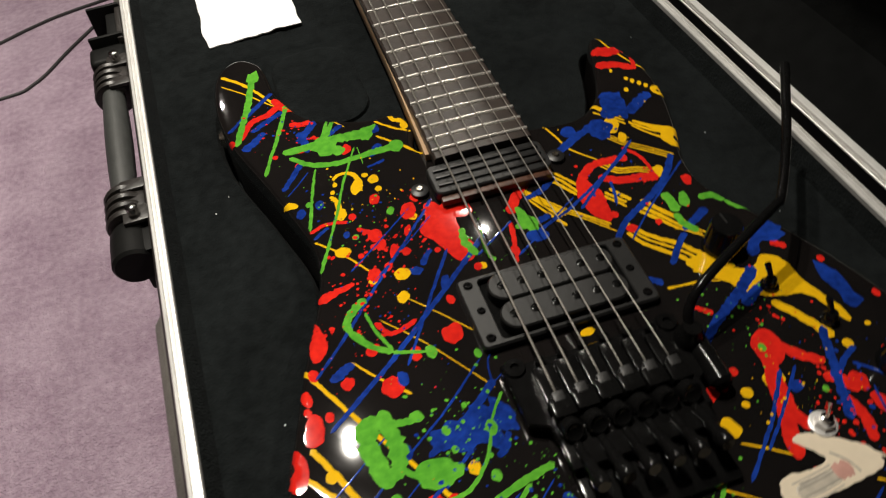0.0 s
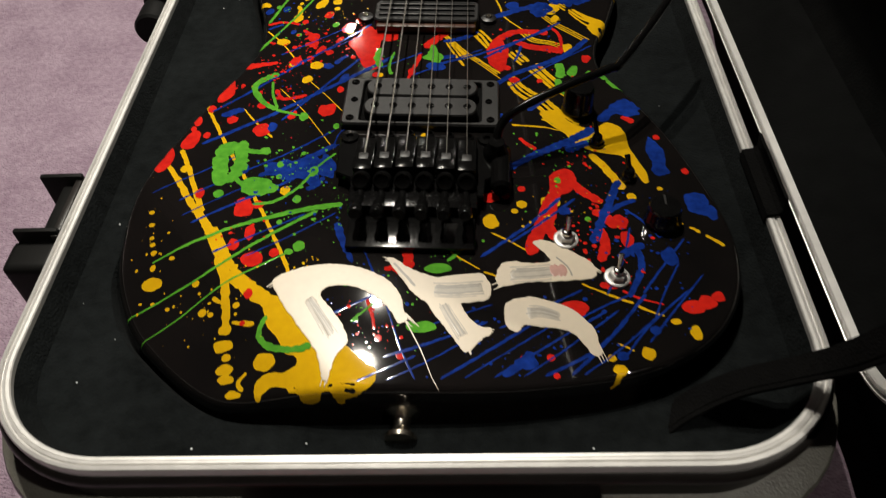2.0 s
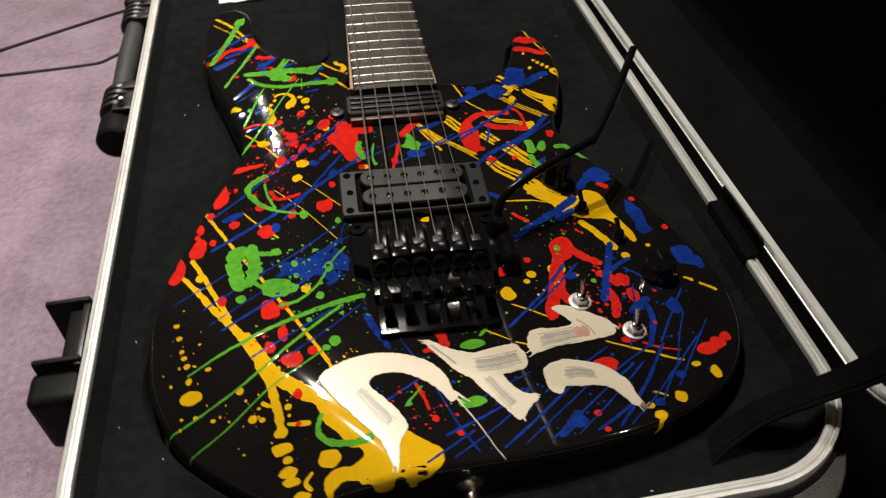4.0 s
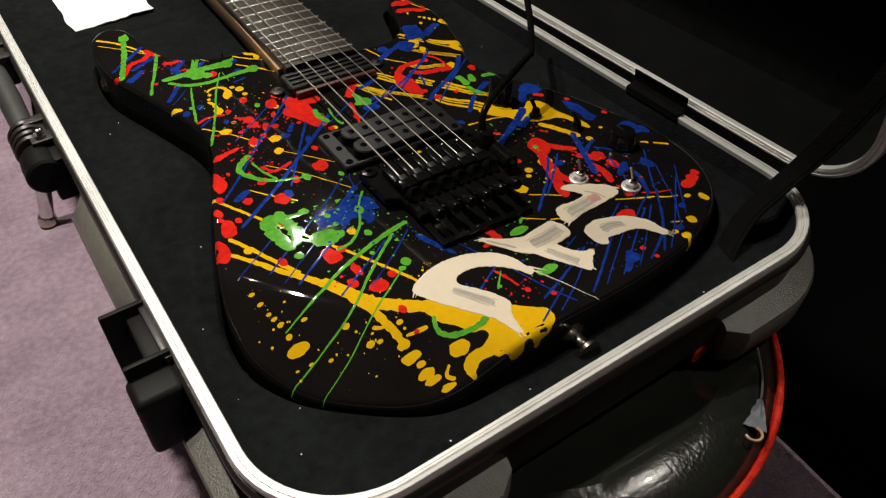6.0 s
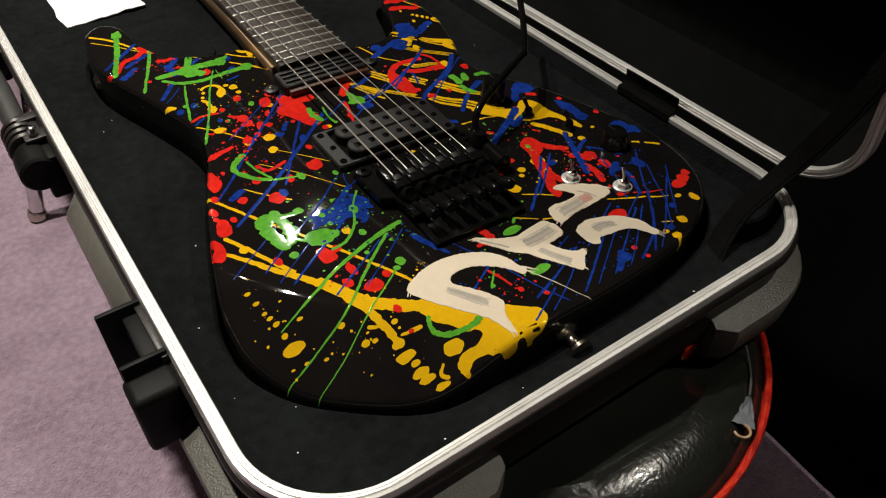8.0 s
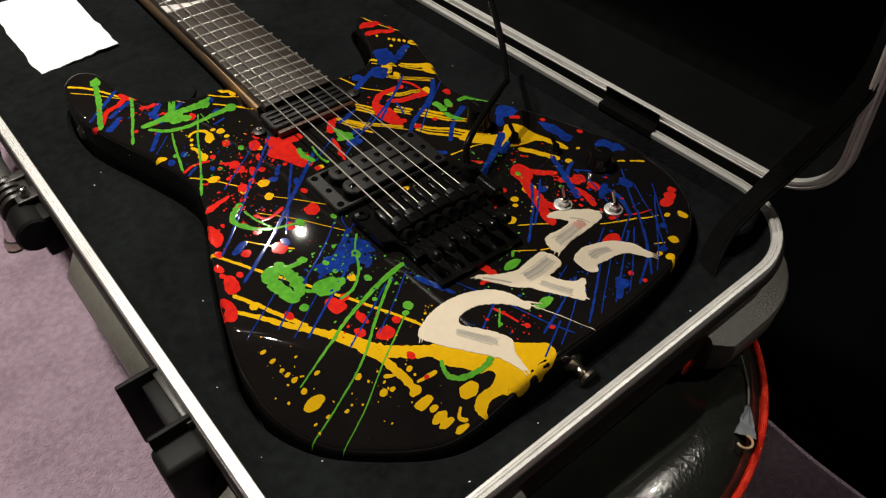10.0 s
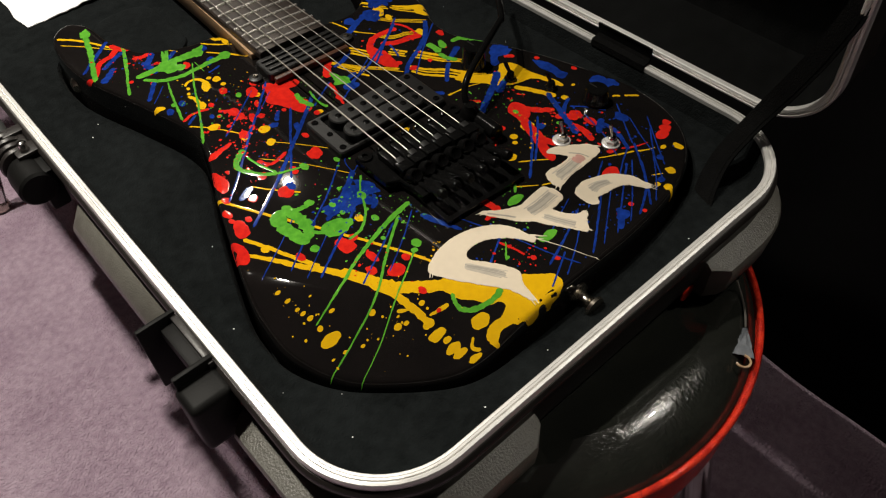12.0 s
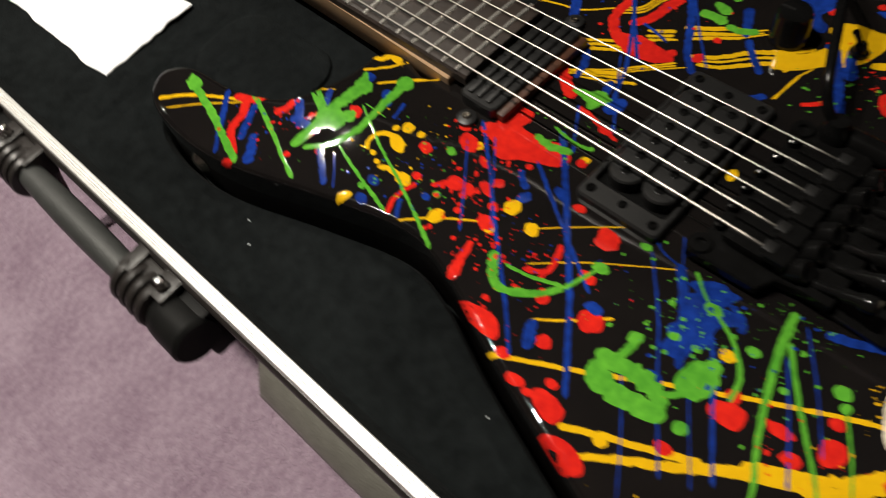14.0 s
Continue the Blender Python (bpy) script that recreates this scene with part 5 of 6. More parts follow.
stroke(SCARLET, 5.5, 5.7, (39.3, 76.1), (45.3, 89.2), (54.3, 95.5), (66.6, 95.9), (75.8, 95.5))
stroke(SCARLET, 5.6, 6.1, (53.4, 86.3), (63.8, 79.6), (76.5, 77.8), (84.6, 74.8))
stroke(SCARLET, 2.4, 2.1, (76.2, 103.4), (82.0, 95.2), (83.6, 84.7), (82.5, 72.7))
stroke(SCARLET, 9.2, 10.6, (42.8, 81.7), (43.7, 71.3), (41.8, 57.5))
pour(SCARLET, (46.5, 86.0), (48.1, 80.7), (50.3, 75.3), (49.4, 66.6), (46.8, 55.7), (43.9, 53.7), (39.8, 58.7), (36.8, 67.6), (36.5, 77.2), (42.3, 84.2))
pour(SCARLET, (-44.6, 99.1), (-38.9, 99.7), (-36.0, 95.9), (-32.4, 100.0), (-28.3, 97.6), (-26.7, 90.8), (-30.8, 84.3), (-31.4, 76.8), (-30.7, 69.8), (-28.1, 63.1), (-31.0, 54.8), (-36.4, 53.2), (-40.8, 58.0), (-43.8, 65.5), (-48.0, 73.6), (-51.6, 79.0), (-50.8, 84.7), (-46.2, 89.5))
dab(SCARLET, -53.3, 97.8, 4.6, 5.9, -20)
dab(SCARLET, -27.6, 90.2, 7.3, 6.8, -20)
dab(SCARLET, -47.1, 106.8, 2.8, 3.5, -20)
stroke(SCARLET, 5.6, 6.0, (16.0, 97.2), (6.3, 89.5), (-2.9, 76.8))
stroke(SCARLET, 3.0, 1.7, (-4.6, 71.4), (-8.1, 56.7), (-11.5, 43.9))
dab(SCARLET, -56.6, 13.7, 5.1, 5.8, -19)
dab(SCARLET, -91.0, -4.9, 5.1, 5.6, -19)
dab(SCARLET, -109.4, 3.4, 2.6, 2.9, -19)
stroke(SCARLET, 2.7, 3.6, (-82.9, 94.6), (-76.6, 88.9), (-73.6, 85.3))
dab(SCARLET, -75.0, 86.6, 3.9, 4.4, -20)
dab(SCARLET, -73.8, 79.6, 2.9, 3.9, -20)
dab(SCARLET, -68.2, 72.6, 2.6, 5.0, -20)
dab(SCARLET, -62.5, 70.2, 2.3, 2.7, -20)
dab(SCARLET, -83.1, 103.8, 2.1, 2.5, -20)
dab(SCARLET, -68.4, 112.3, 2.8, 4.3, -20)
dab(SCARLET, -82.1, 60.6, 3.1, 4.4, -20)
dab(SCARLET, -74.2, 63.6, 2.0, 3.0, -20)
stroke(SCARLET, 2.3, 2.3, (-107.0, 99.2), (-97.9, 103.0), (-86.0, 100.9))
stroke(SCARLET, 6.1, 2.3, (-112.7, 52.8), (-103.9, 55.9), (-93.1, 58.8))
stroke(SCARLET, 2.7, 2.4, (-89.8, 32.2), (-83.8, 23.2), (-70.1, 27.3))
dab(SCARLET, -75.9, 10.4, 2.4, 2.5, -19)
dab(SCARLET, -93.5, 17.9, 2.4, 2.5, -19)
stroke(SCARLET, 4.1, 5.0, (-131.1, 186.6), (-122.1, 201.2), (-111.0, 205.5), (-98.2, 216.3))
stroke(SCARLET, 4.5, 3.8, (-100.5, 192.0), (-94.8, 189.3), (-87.7, 190.0))
dab(SCARLET, -100.2, 211.4, 4.9, 8.9, 38)
stroke(SCARLET, 1.7, 2.3, (-94.2, 175.0), (-89.2, 174.2), (-84.0, 171.7))
dab(SCARLET, -73.5, 157.9, 3.0, 4.4, -20)
stroke(SCARLET, 2.7, 3.3, (-102.8, 165.6), (-97.8, 165.3), (-92.2, 164.8))
dab(SCARLET, -136.5, 187.7, 4.2, 1.6, -51)
dab(SCARLET, -102.5, 153.4, 2.0, 2.4, -20)
dab(SCARLET, -113.8, 165.1, 1.7, 1.9, -20)
dab(SCARLET, 98.4, 67.9, 2.4, 3.6, -20)
dab(SCARLET, 48.5, 57.2, 2.7, 2.5, -20)
dab(SCARLET, 53.2, 44.9, 3.5, 2.8, -20)
dab(SCARLET, 68.4, 44.9, 2.0, 2.0, -20)
dab(SCARLET, -57.9, 83.8, 1.8, 4.0, -20)
dab(SCARLET, -77.7, 78.9, 1.8, 2.3, -20)
dab(SCARLET, -31.2, 48.2, 2.3, 2.6, -20)
pour(SCARLET, (-118.9, 46.6), (-114.7, 33.6), (-114.3, 25.4), (-117.5, 20.6), (-121.4, 19.1), (-123.0, 22.7), (-121.7, 33.9))
dab(SCARLET, -124.1, 12.7, 2.4, 3.5, 4)
dab(SCARLET, -129.5, 1.8, 2.4, 4.2, 4)
dab(SCARLET, -130.4, -5.3, 1.7, 2.2, 4)
dab(SCARLET, -121.6, -10.4, 2.0, 2.7, 4)
pour(SCARLET, (-127.0, -6.6), (-124.8, -12.7), (-126.3, -20.0), (-129.7, -22.3), (-134.2, -20.6), (-133.8, -14.4), (-130.8, -7.9))
dab(SCARLET, -140.8, -29.7, 5.4, 10.1, 0)
dab(SCARLET, -110.4, 3.2, 2.7, 3.3, 4)
dab(SCARLET, -95.4, 16.6, 2.8, 2.8, 4)
dab(SCARLET, -76.5, 7.4, 2.4, 2.8, 4)
dab(SCARLET, -51.1, 33.2, 2.1, 2.9, 4)
stroke(SCARLET, 1.8, 2.4, (-89.0, 23.9), (-80.0, 23.4), (-71.6, 26.4))
dab(SCARLET, -114.5, -56.2, 2.5, 3.7, 3)
stroke(SCARLET, 8.1, 7.3, (-91.6, -59.2), (-89.3, -64.4), (-85.9, -71.6))
dab(SCARLET, -88.8, -67.9, 5.2, 5.3, 4)
dab(SCARLET, -82.5, -83.2, 2.7, 5.0, 4)
dab(SCARLET, -89.2, -91.3, 3.0, 3.7, 3)
dab(SCARLET, -78.0, -100.5, 5.6, 4.7, 3)
dab(SCARLET, -67.8, -96.4, 2.6, 2.8, 4)
dab(SCARLET, -81.8, -63.9, 3.1, 2.7, 4)
dab(SCARLET, -75.8, -121.2, 2.0, 3.1, -1)
dab(SCARLET, -76.2, -136.0, 1.5, 1.2, -9)
pour(SCARLET, (70.6, -38.0), (76.3, -32.8), (82.0, -33.3), (84.4, -41.6), (81.1, -49.2), (75.3, -53.2), (72.0, -64.0), (66.6, -77.9), (62.6, -91.1), (57.2, -93.8), (56.2, -86.0), (61.3, -73.3), (64.7, -61.0), (69.5, -48.6))
stroke(SCARLET, 5.8, 4.4, (80.7, -41.0), (88.0, -50.5), (96.9, -57.0))
stroke(SCARLET, 8.2, 6.0, (69.3, -55.4), (68.0, -72.8), (71.7, -84.1))
dab(SCARLET, 38.6, -55.4, 5.0, 3.6, 4)
dab(SCARLET, 46.5, -53.5, 2.2, 2.7, 4)
stroke(SCARLET, 2.0, 3.3, (54.9, -7.7), (58.9, -12.5), (63.8, -17.1))
stroke(SCARLET, 5.0, 6.1, (91.2, -62.6), (96.9, -67.3), (102.4, -74.5))
stroke(SCARLET, 6.1, 4.7, (92.4, -74.4), (95.3, -86.4), (92.1, -97.3))
dab(SCARLET, 104.0, -70.2, 4.0, 5.2, 4)
dab(SCARLET, 106.4, -82.5, 3.3, 5.4, 4)
stroke(SCARLET, 4.0, 3.4, (90.4, -111.7), (96.6, -112.0), (105.4, -108.8))
dab(SCARLET, 77.7, -125.8, 6.1, 5.0, 4)
stroke(SCARLET, 1.5, 1.0, (100.6, -114.7), (108.5, -119.2), (119.3, -122.3))
dab(SCARLET, 132.5, -123.2, 5.6, 3.6, 4)
dab(SCARLET, 139.3, -120.6, 4.2, 4.0, 4)
dab(SCARLET, 144.9, -117.1, 3.1, 3.0, 4)
dab(SCARLET, 143.0, -32.2, 2.0, 2.4, 4)
stroke(SCARLET, 4.2, 3.5, (113.9, 12.7), (116.5, 10.7), (120.2, 7.2))
dab(SCARLET, 131.3, -5.0, 2.0, 2.1, 4)
stroke(SCARLET, 5.9, 4.6, (-6.5, -88.3), (-1.4, -97.1), (-1.2, -106.4))
stroke(SCARLET, 2.9, 4.0, (-12.3, -105.6), (-8.1, -104.1), (-2.8, -108.7))
stroke(SCARLET, 1.9, 1.4, (-19.0, -123.4), (-15.8, -132.0), (-13.8, -140.4))
dab(SCARLET, -11.6, -145.3, 1.6, 2.0, 4)
dab(SCARLET, -1.1, -154.4, 1.9, 1.9, 4)
dab(SCARLET, 65.5, -153.3, 1.9, 1.9, 4)
dab(SCARLET, 67.5, -162.5, 1.6, 1.5, 4)
dab(SCARLET, 53.4, -154.1, 1.6, 1.6, 4)
dab(SCARLET, -9.4, 51.5, 2.2, 3.7, 5)
dab(SCARLET, 97.4, 67.5, 2.3, 3.8, 5)
dab(SCARLET, 125.9, -60.1, 1.6, 1.8, 4)
dab(SCARLET, 55.0, -48.3, 2.2, 2.3, 4)
stroke(SCARLET, 5.2, 6.5, (65.7, -102.9), (73.1, -98.6), (77.6, -96.3))
stroke(BLUE, 1.6, 1.7, (-39.0, 102.5), (-59.2, 79.3), (-76.3, 61.3), (-92.7, 42.8), (-107.9, 25.7), (-123.4, 10.1))
stroke(BLUE, 1.9, 1.3, (-42.2, 64.9), (-56.7, 42.8), (-69.6, 22.3), (-81.8, 3.4))
stroke(BLUE, 2.9, 2.2, (-21.2, 67.6), (-43.4, 47.5), (-65.6, 27.9), (-87.8, 8.7), (-104.4, -4.2), (-123.0, -18.1))
stroke(BLUE, 1.3, 1.2, (-3.8, 71.9), (-18.4, 62.4), (-28.7, 55.2))
stroke(BLUE, 0.9, 1.2, (-124.8, -61.9), (-96.3, -40.6), (-73.3, -24.3), (-49.0, -3.5))
stroke(BLUE, 1.4, 1.9, (-114.6, -77.1), (-94.5, -63.4), (-72.2, -48.3), (-49.4, -29.0))
stroke(BLUE, 1.1, 1.1, (-99.2, -96.4), (-77.8, -83.7), (-55.9, -69.6))
stroke(BLUE, 0.8, 0.9, (-82.1, -99.2), (-59.7, -83.8), (-40.6, -68.5))
stroke(BLUE, 3.2, 4.0, (-86.2, -42.7), (-67.0, -31.7), (-47.2, -16.3))
dab(BLUE, -74.3, -36.6, 9.7, 6.3, 4)
dab(BLUE, -60.7, -36.1, 11.0, 8.8, 4)
dab(BLUE, -51.3, -34.0, 5.5, 9.8, 4)
dab(BLUE, -95.4, -37.2, 3.5, 3.9, 4)
dab(BLUE, -85.7, -2.5, 2.7, 4.3, 4)
stroke(BLUE, 4.1, 4.9, (-117.1, 6.6), (-110.9, 10.3), (-105.2, 13.0))
stroke(BLUE, 2.6, 3.1, (-50.8, -42.1), (-53.0, -48.3), (-58.8, -52.0))
stroke(BLUE, 4.2, 2.6, (-39.4, -75.3), (-34.6, -88.2), (-28.5, -101.7))
stroke(BLUE, 1.1, 0.9, (-24.0, -92.3), (-10.4, -124.6), (-2.2, -148.0), (6.2, -166.4))
stroke(BLUE, 1.2, 1.2, (-48.5, -140.7), (-29.4, -129.4), (-11.1, -118.2))
stroke(BLUE, 1.5, 1.6, (-8.7, -155.5), (15.9, -145.2), (37.8, -134.7))
stroke(BLUE, 1.3, 1.4, (17.0, -165.8), (34.9, -152.8), (64.8, -130.2))
stroke(BLUE, 0.9, 1.2, (40.3, -164.3), (64.2, -147.0), (92.5, -126.6))
stroke(BLUE, 1.5, 1.8, (62.3, -162.9), (85.4, -148.8), (101.8, -130.5))
stroke(BLUE, 0.8, 0.8, (2.1, -141.8), (20.7, -133.1), (39.9, -124.8))
stroke(BLUE, 3.6, 4.8, (44.2, -163.4), (52.0, -156.7), (57.4, -150.6))
dab(BLUE, 54.7, -156.5, 5.3, 3.2, 4)
stroke(BLUE, 1.5, 1.4, (74.0, -162.1), (89.6, -145.3), (111.7, -116.4))
stroke(BLUE, 1.1, 1.0, (98.3, -151.8), (110.9, -134.6), (131.8, -113.3))
stroke(BLUE, 2.8, 3.6, (103.8, -118.8), (111.6, -99.8), (110.1, -87.0))
stroke(BLUE, 3.9, 5.8, (44.9, -36.5), (62.0, -22.2), (82.4, -9.7), (97.3, 1.8))
stroke(BLUE, 4.8, 3.9, (89.5, -85.6), (98.0, -62.1), (106.9, -40.0))
stroke(BLUE, 5.5, 7.2, (100.5, 7.9), (110.1, 19.5), (119.6, 27.5))
dab(BLUE, 118.0, 18.4, 7.0, 6.8, 5)
dab(BLUE, 129.1, -17.3, 5.0, 11.3, 4)
dab(BLUE, 129.9, -28.9, 4.3, 8.9, 4)
stroke(BLUE, 6.0, 4.0, (80.3, -17.9), (88.9, -12.3), (99.2, -8.4))
dab(BLUE, 144.5, -55.3, 6.3, 8.2, 4)
stroke(BLUE, 3.1, 2.5, (94.5, -67.5), (104.4, -59.5), (114.2, -54.4))
stroke(BLUE, 4.1, 4.8, (101.1, -94.7), (107.4, -89.6), (114.4, -85.1))
stroke(BLUE, 1.7, 2.0, (33.8, -96.3), (57.6, -74.4), (75.2, -54.1))
stroke(BLUE, 1.1, 1.1, (-19.1, -167.8), (-6.8, -161.1), (5.8, -154.0))
stroke(BLUE, 1.0, 1.0, (78.4, -132.7), (89.9, -125.0), (104.6, -116.9))
stroke(BLUE, 5.5, 3.4, (38.6, 11.3), (45.5, 10.7), (50.7, 6.8))
dab(BLUE, 151.6, -62.6, 3.1, 5.3, 4)
dab(BLUE, 126.1, -93.0, 4.1, 5.6, 4)
dab(BLUE, 97.1, -151.3, 2.7, 2.3, 4)
dab(BLUE, 113.3, -137.1, 2.5, 2.4, 4)
dab(BLUE, 76.9, -63.6, 3.7, 3.1, 4)
stroke(BLUE, 8.9, 9.9, (90.3, 152.7), (86.0, 139.9), (80.2, 129.3))
dab(BLUE, 91.0, 140.9, 6.7, 13.1, -21)
stroke(BLUE, 6.1, 7.3, (114.9, 143.4), (105.7, 138.2), (94.0, 129.6))
stroke(BLUE, 5.9, 4.5, (73.1, 128.1), (57.5, 121.7), (38.8, 111.2))
dab(BLUE, 71.5, 123.3, 7.2, 9.2, -20)
dab(BLUE, 53.5, 126.3, 4.6, 5.0, -20)
stroke(BLUE, 2.1, 1.7, (78.8, 101.4), (61.5, 89.0), (42.5, 77.2), (25.0, 67.5), (4.1, 59.7))
stroke(BLUE, 4.1, 3.4, (100.1, 89.4), (88.5, 74.3), (71.8, 62.0), (54.0, 51.8), (42.1, 40.6))
stroke(BLUE, 4.4, 3.0, (30.5, 95.6), (20.4, 87.6), (8.5, 84.2))
stroke(BLUE, 5.3, 3.5, (96.5, 45.0), (88.4, 40.6), (77.6, 34.8))
stroke(BLUE, 3.4, 3.3, (77.4, 33.2), (71.9, 28.6), (60.4, 16.2))
dab(BLUE, 4.7, 57.4, 5.8, 4.3, -20)
stroke(BLUE, 3.5, 4.2, (1.5, 66.6), (8.5, 66.6), (17.3, 68.6))
stroke(BLUE, 1.8, 1.7, (58.2, 80.7), (55.8, 70.1), (53.6, 64.2))
stroke(BLUE, 3.0, 3.5, (-105.1, 226.0), (-116.3, 215.5), (-128.6, 203.6))
stroke(BLUE, 4.2, 3.4, (-102.3, 205.1), (-113.9, 198.2), (-123.4, 192.4))
stroke(BLUE, 4.1, 5.8, (-116.0, 189.6), (-123.3, 182.6), (-130.8, 177.2))
stroke(BLUE, 5.5, 4.0, (-96.8, 182.4), (-95.2, 173.3), (-95.0, 162.7))
stroke(BLUE, 4.8, 4.0, (-85.7, 189.4), (-92.3, 180.8), (-98.8, 172.5))
stroke(BLUE, 4.1, 2.7, (-71.0, 180.4), (-76.0, 176.8), (-80.9, 173.3))
stroke(BLUE, 3.9, 2.9, (-100.9, 154.8), (-108.1, 144.2), (-114.9, 135.7))
stroke(BLUE, 0.7, 0.7, (-98.3, 146.4), (-105.4, 138.4), (-113.3, 130.5))
dab(BLUE, -52.8, 169.3, 2.4, 3.6, -20)
stroke(BLUE, 4.7, 4.6, (-53.6, 155.7), (-57.4, 151.9), (-61.7, 146.9))
stroke(BLUE, 2.1, 1.6, (-54.7, 141.7), (-60.2, 139.8), (-65.5, 138.7))
stroke(BLUE, 3.1, 4.2, (-114.2, 6.6), (-110.2, 10.2), (-104.9, 13.1))
dab(BLUE, -61.5, 56.0, 3.4, 2.9, -20)
stroke(BLUE, 1.9, 2.0, (-105.9, 94.2), (-101.2, 97.8), (-96.9, 100.5))
dab(BLUE, -50.1, 44.2, 2.5, 4.7, -20)
stroke(BLUE, 2.9, 3.4, (-50.4, 67.8), (-54.3, 63.2), (-57.8, 58.5))
dab(BLUE, -89.0, 92.1, 1.8, 2.4, -20)
dab(BLUE, -108.7, 115.2, 2.5, 3.8, -20)
dab(BLUE, -97.7, 118.4, 2.5, 3.5, -20)
stroke(BLUE, 2.3, 1.8, (-136.6, 196.2), (-132.6, 199.6), (-128.4, 205.2))
stroke(BLUE, 1.1, 0.8, (-93.2, 66.3), (-73.1, 82.4), (-52.2, 100.0))
stroke(BLUE, 0.8, 0.8, (-82.3, 57.6), (-60.6, 75.5), (-43.2, 90.3))
stroke(BLUE, 1.3, 1.1, (-9.1, 47.9), (12.1, 62.0), (34.2, 76.6))
stroke(BLUE, 1.0, 1.2, (49.1, 37.5), (71.3, 57.3), (102.6, 82.2))
stroke(BLUE, 1.9, 1.7, (34.4, 66.9), (60.9, 88.6), (84.9, 107.8))
stroke(BLUE, 0.7, 0.7, (-120.6, -72.2), (-101.9, -58.6), (-82.6, -44.4))
stroke(BLUE, 0.7, 0.7, (-141.0, -56.0), (-118.9, -41.2), (-96.6, -24.0))
stroke(BLUE, 0.9, 0.8, (-6.2, -167.2), (11.2, -156.8), (32.0, -142.5))
stroke(BLUE, 0.7, 0.8, (27.3, -165.1), (48.1, -149.6), (70.1, -133.3))
stroke(BLUE, 0.7, 1.0, (53.2, -163.5), (74.9, -146.3), (98.1, -126.2))
stroke(BLUE, 0.9, 1.0, (79.2, -161.8), (96.0, -148.1), (114.1, -130.3))
stroke(BLUE, 1.0, 0.8, (109.8, -144.0), (122.9, -126.3), (140.4, -103.5))
stroke(BLUE, 1.2, 1.1, (110.2, -116.5), (120.6, -101.0), (135.2, -80.4))
stroke(BLUE, 1.0, 1.0, (42.7, -138.5), (62.1, -126.9), (82.3, -114.8))
stroke(BLUE, 1.3, 1.4, (48.5, -86.5), (63.7, -73.1), (83.0, -54.4))
stroke(BLUE, 1.0, 1.1, (93.3, -117.7), (102.2, -98.5), (109.0, -74.1))
stroke(BLUE, 1.0, 0.8, (114.1, -130.3), (120.1, -115.9), (129.9, -96.6))
stroke(BLUE, 1.6, 1.1, (107.3, -61.5), (115.6, -69.4), (123.2, -81.3))
stroke(BLUE, 0.9, 0.9, (-48.8, -20.5), (-46.2, -5.8), (-38.1, 1.1))
stroke(BLUE, 0.7, 0.5, (-35.2, -9.7), (-47.8, -17.8), (-58.7, -26.0))
stroke(GREEN, 4.4, 3.8, (-114.3, 246.8), (-120.8, 220.7), (-128.4, 198.0), (-133.4, 182.7))
dab(GREEN, -114.0, 246.1, 4.4, 6.7, -21)
stroke(GREEN, 2.9, 2.0, (-98.0, 213.3), (-107.2, 187.4), (-115.8, 166.9), (-121.9, 150.8))
stroke(GREEN, 5.3, 8.1, (-109.2, 167.0), (-94.0, 167.6), (-78.5, 168.6), (-59.7, 168.0))
dab(GREEN, -58.8, 167.7, 4.7, 6.7, -20)
dab(GREEN, -79.1, 181.3, 3.1, 11.7, -21)
dab(GREEN, -85.3, 165.4, 9.3, 7.5, -20)
dab(GREEN, -78.3, 159.1, 4.0, 4.4, -20)
stroke(GREEN, 3.3, 5.0, (-106.2, 161.8), (-95.5, 151.8), (-81.4, 148.1), (-64.4, 149.4), (-44.7, 150.8))
dab(GREEN, -45.0, 150.9, 4.0, 5.4, -20)
stroke(GREEN, 1.4, 2.0, (-93.8, 147.7), (-99.5, 129.2), (-106.7, 100.7))
stroke(GREEN, 1.0, 2.1, (-68.4, 158.0), (-76.2, 142.2), (-82.9, 127.8), (-89.1, 111.7), (-98.0, 91.2), (-107.4, 70.9))
stroke(GREEN, 0.7, 0.5, (-66.8, 157.5), (-66.9, 150.3), (-67.2, 142.4))
dab(GREEN, -62.4, 101.1, 2.1, 2.9, -20)
stroke(GREEN, 5.4, 5.9, (79.4, 62.4), (81.5, 57.6), (80.8, 47.7))
dab(GREEN, 88.8, 54.9, 3.0, 6.0, -20)
stroke(GREEN, 4.1, 4.6, (79.1, 47.0), (80.1, 39.3), (84.2, 31.6))
stroke(GREEN, 4.2, 3.8, (96.4, 53.0), (104.2, 52.4), (108.7, 46.8))
stroke(GREEN, 3.1, 2.4, (108.7, 46.8), (112.0, 41.1), (119.0, 36.7))
dab(GREEN, -103.5, 120.5, 1.6, 2.2, -20)
dab(GREEN, -85.0, 88.6, 1.8, 2.0, -20)
stroke(GREEN, 4.7, 3.1, (-90.5, 47.6), (-97.9, 42.1), (-103.1, 33.3), (-95.4, 20.0), (-85.5, 12.8))
stroke(GREEN, 1.6, 1.8, (-92.7, 39.5), (-90.7, 27.2), (-85.7, 13.9))
stroke(GREEN, 2.2, 1.5, (-86.2, 12.8), (-77.7, 10.1), (-69.2, 7.4))
dab(GREEN, -69.2, 7.4, 2.8, 3.9, 4)
stroke(GREEN, 8.2, 10.0, (-104.4, -50.5), (-108.0, -38.1), (-108.4, -24.8), (-102.2, -16.8))
stroke(GREEN, 8.0, 7.6, (-100.5, -18.2), (-97.7, -31.0), (-99.2, -42.2), (-103.9, -47.2))
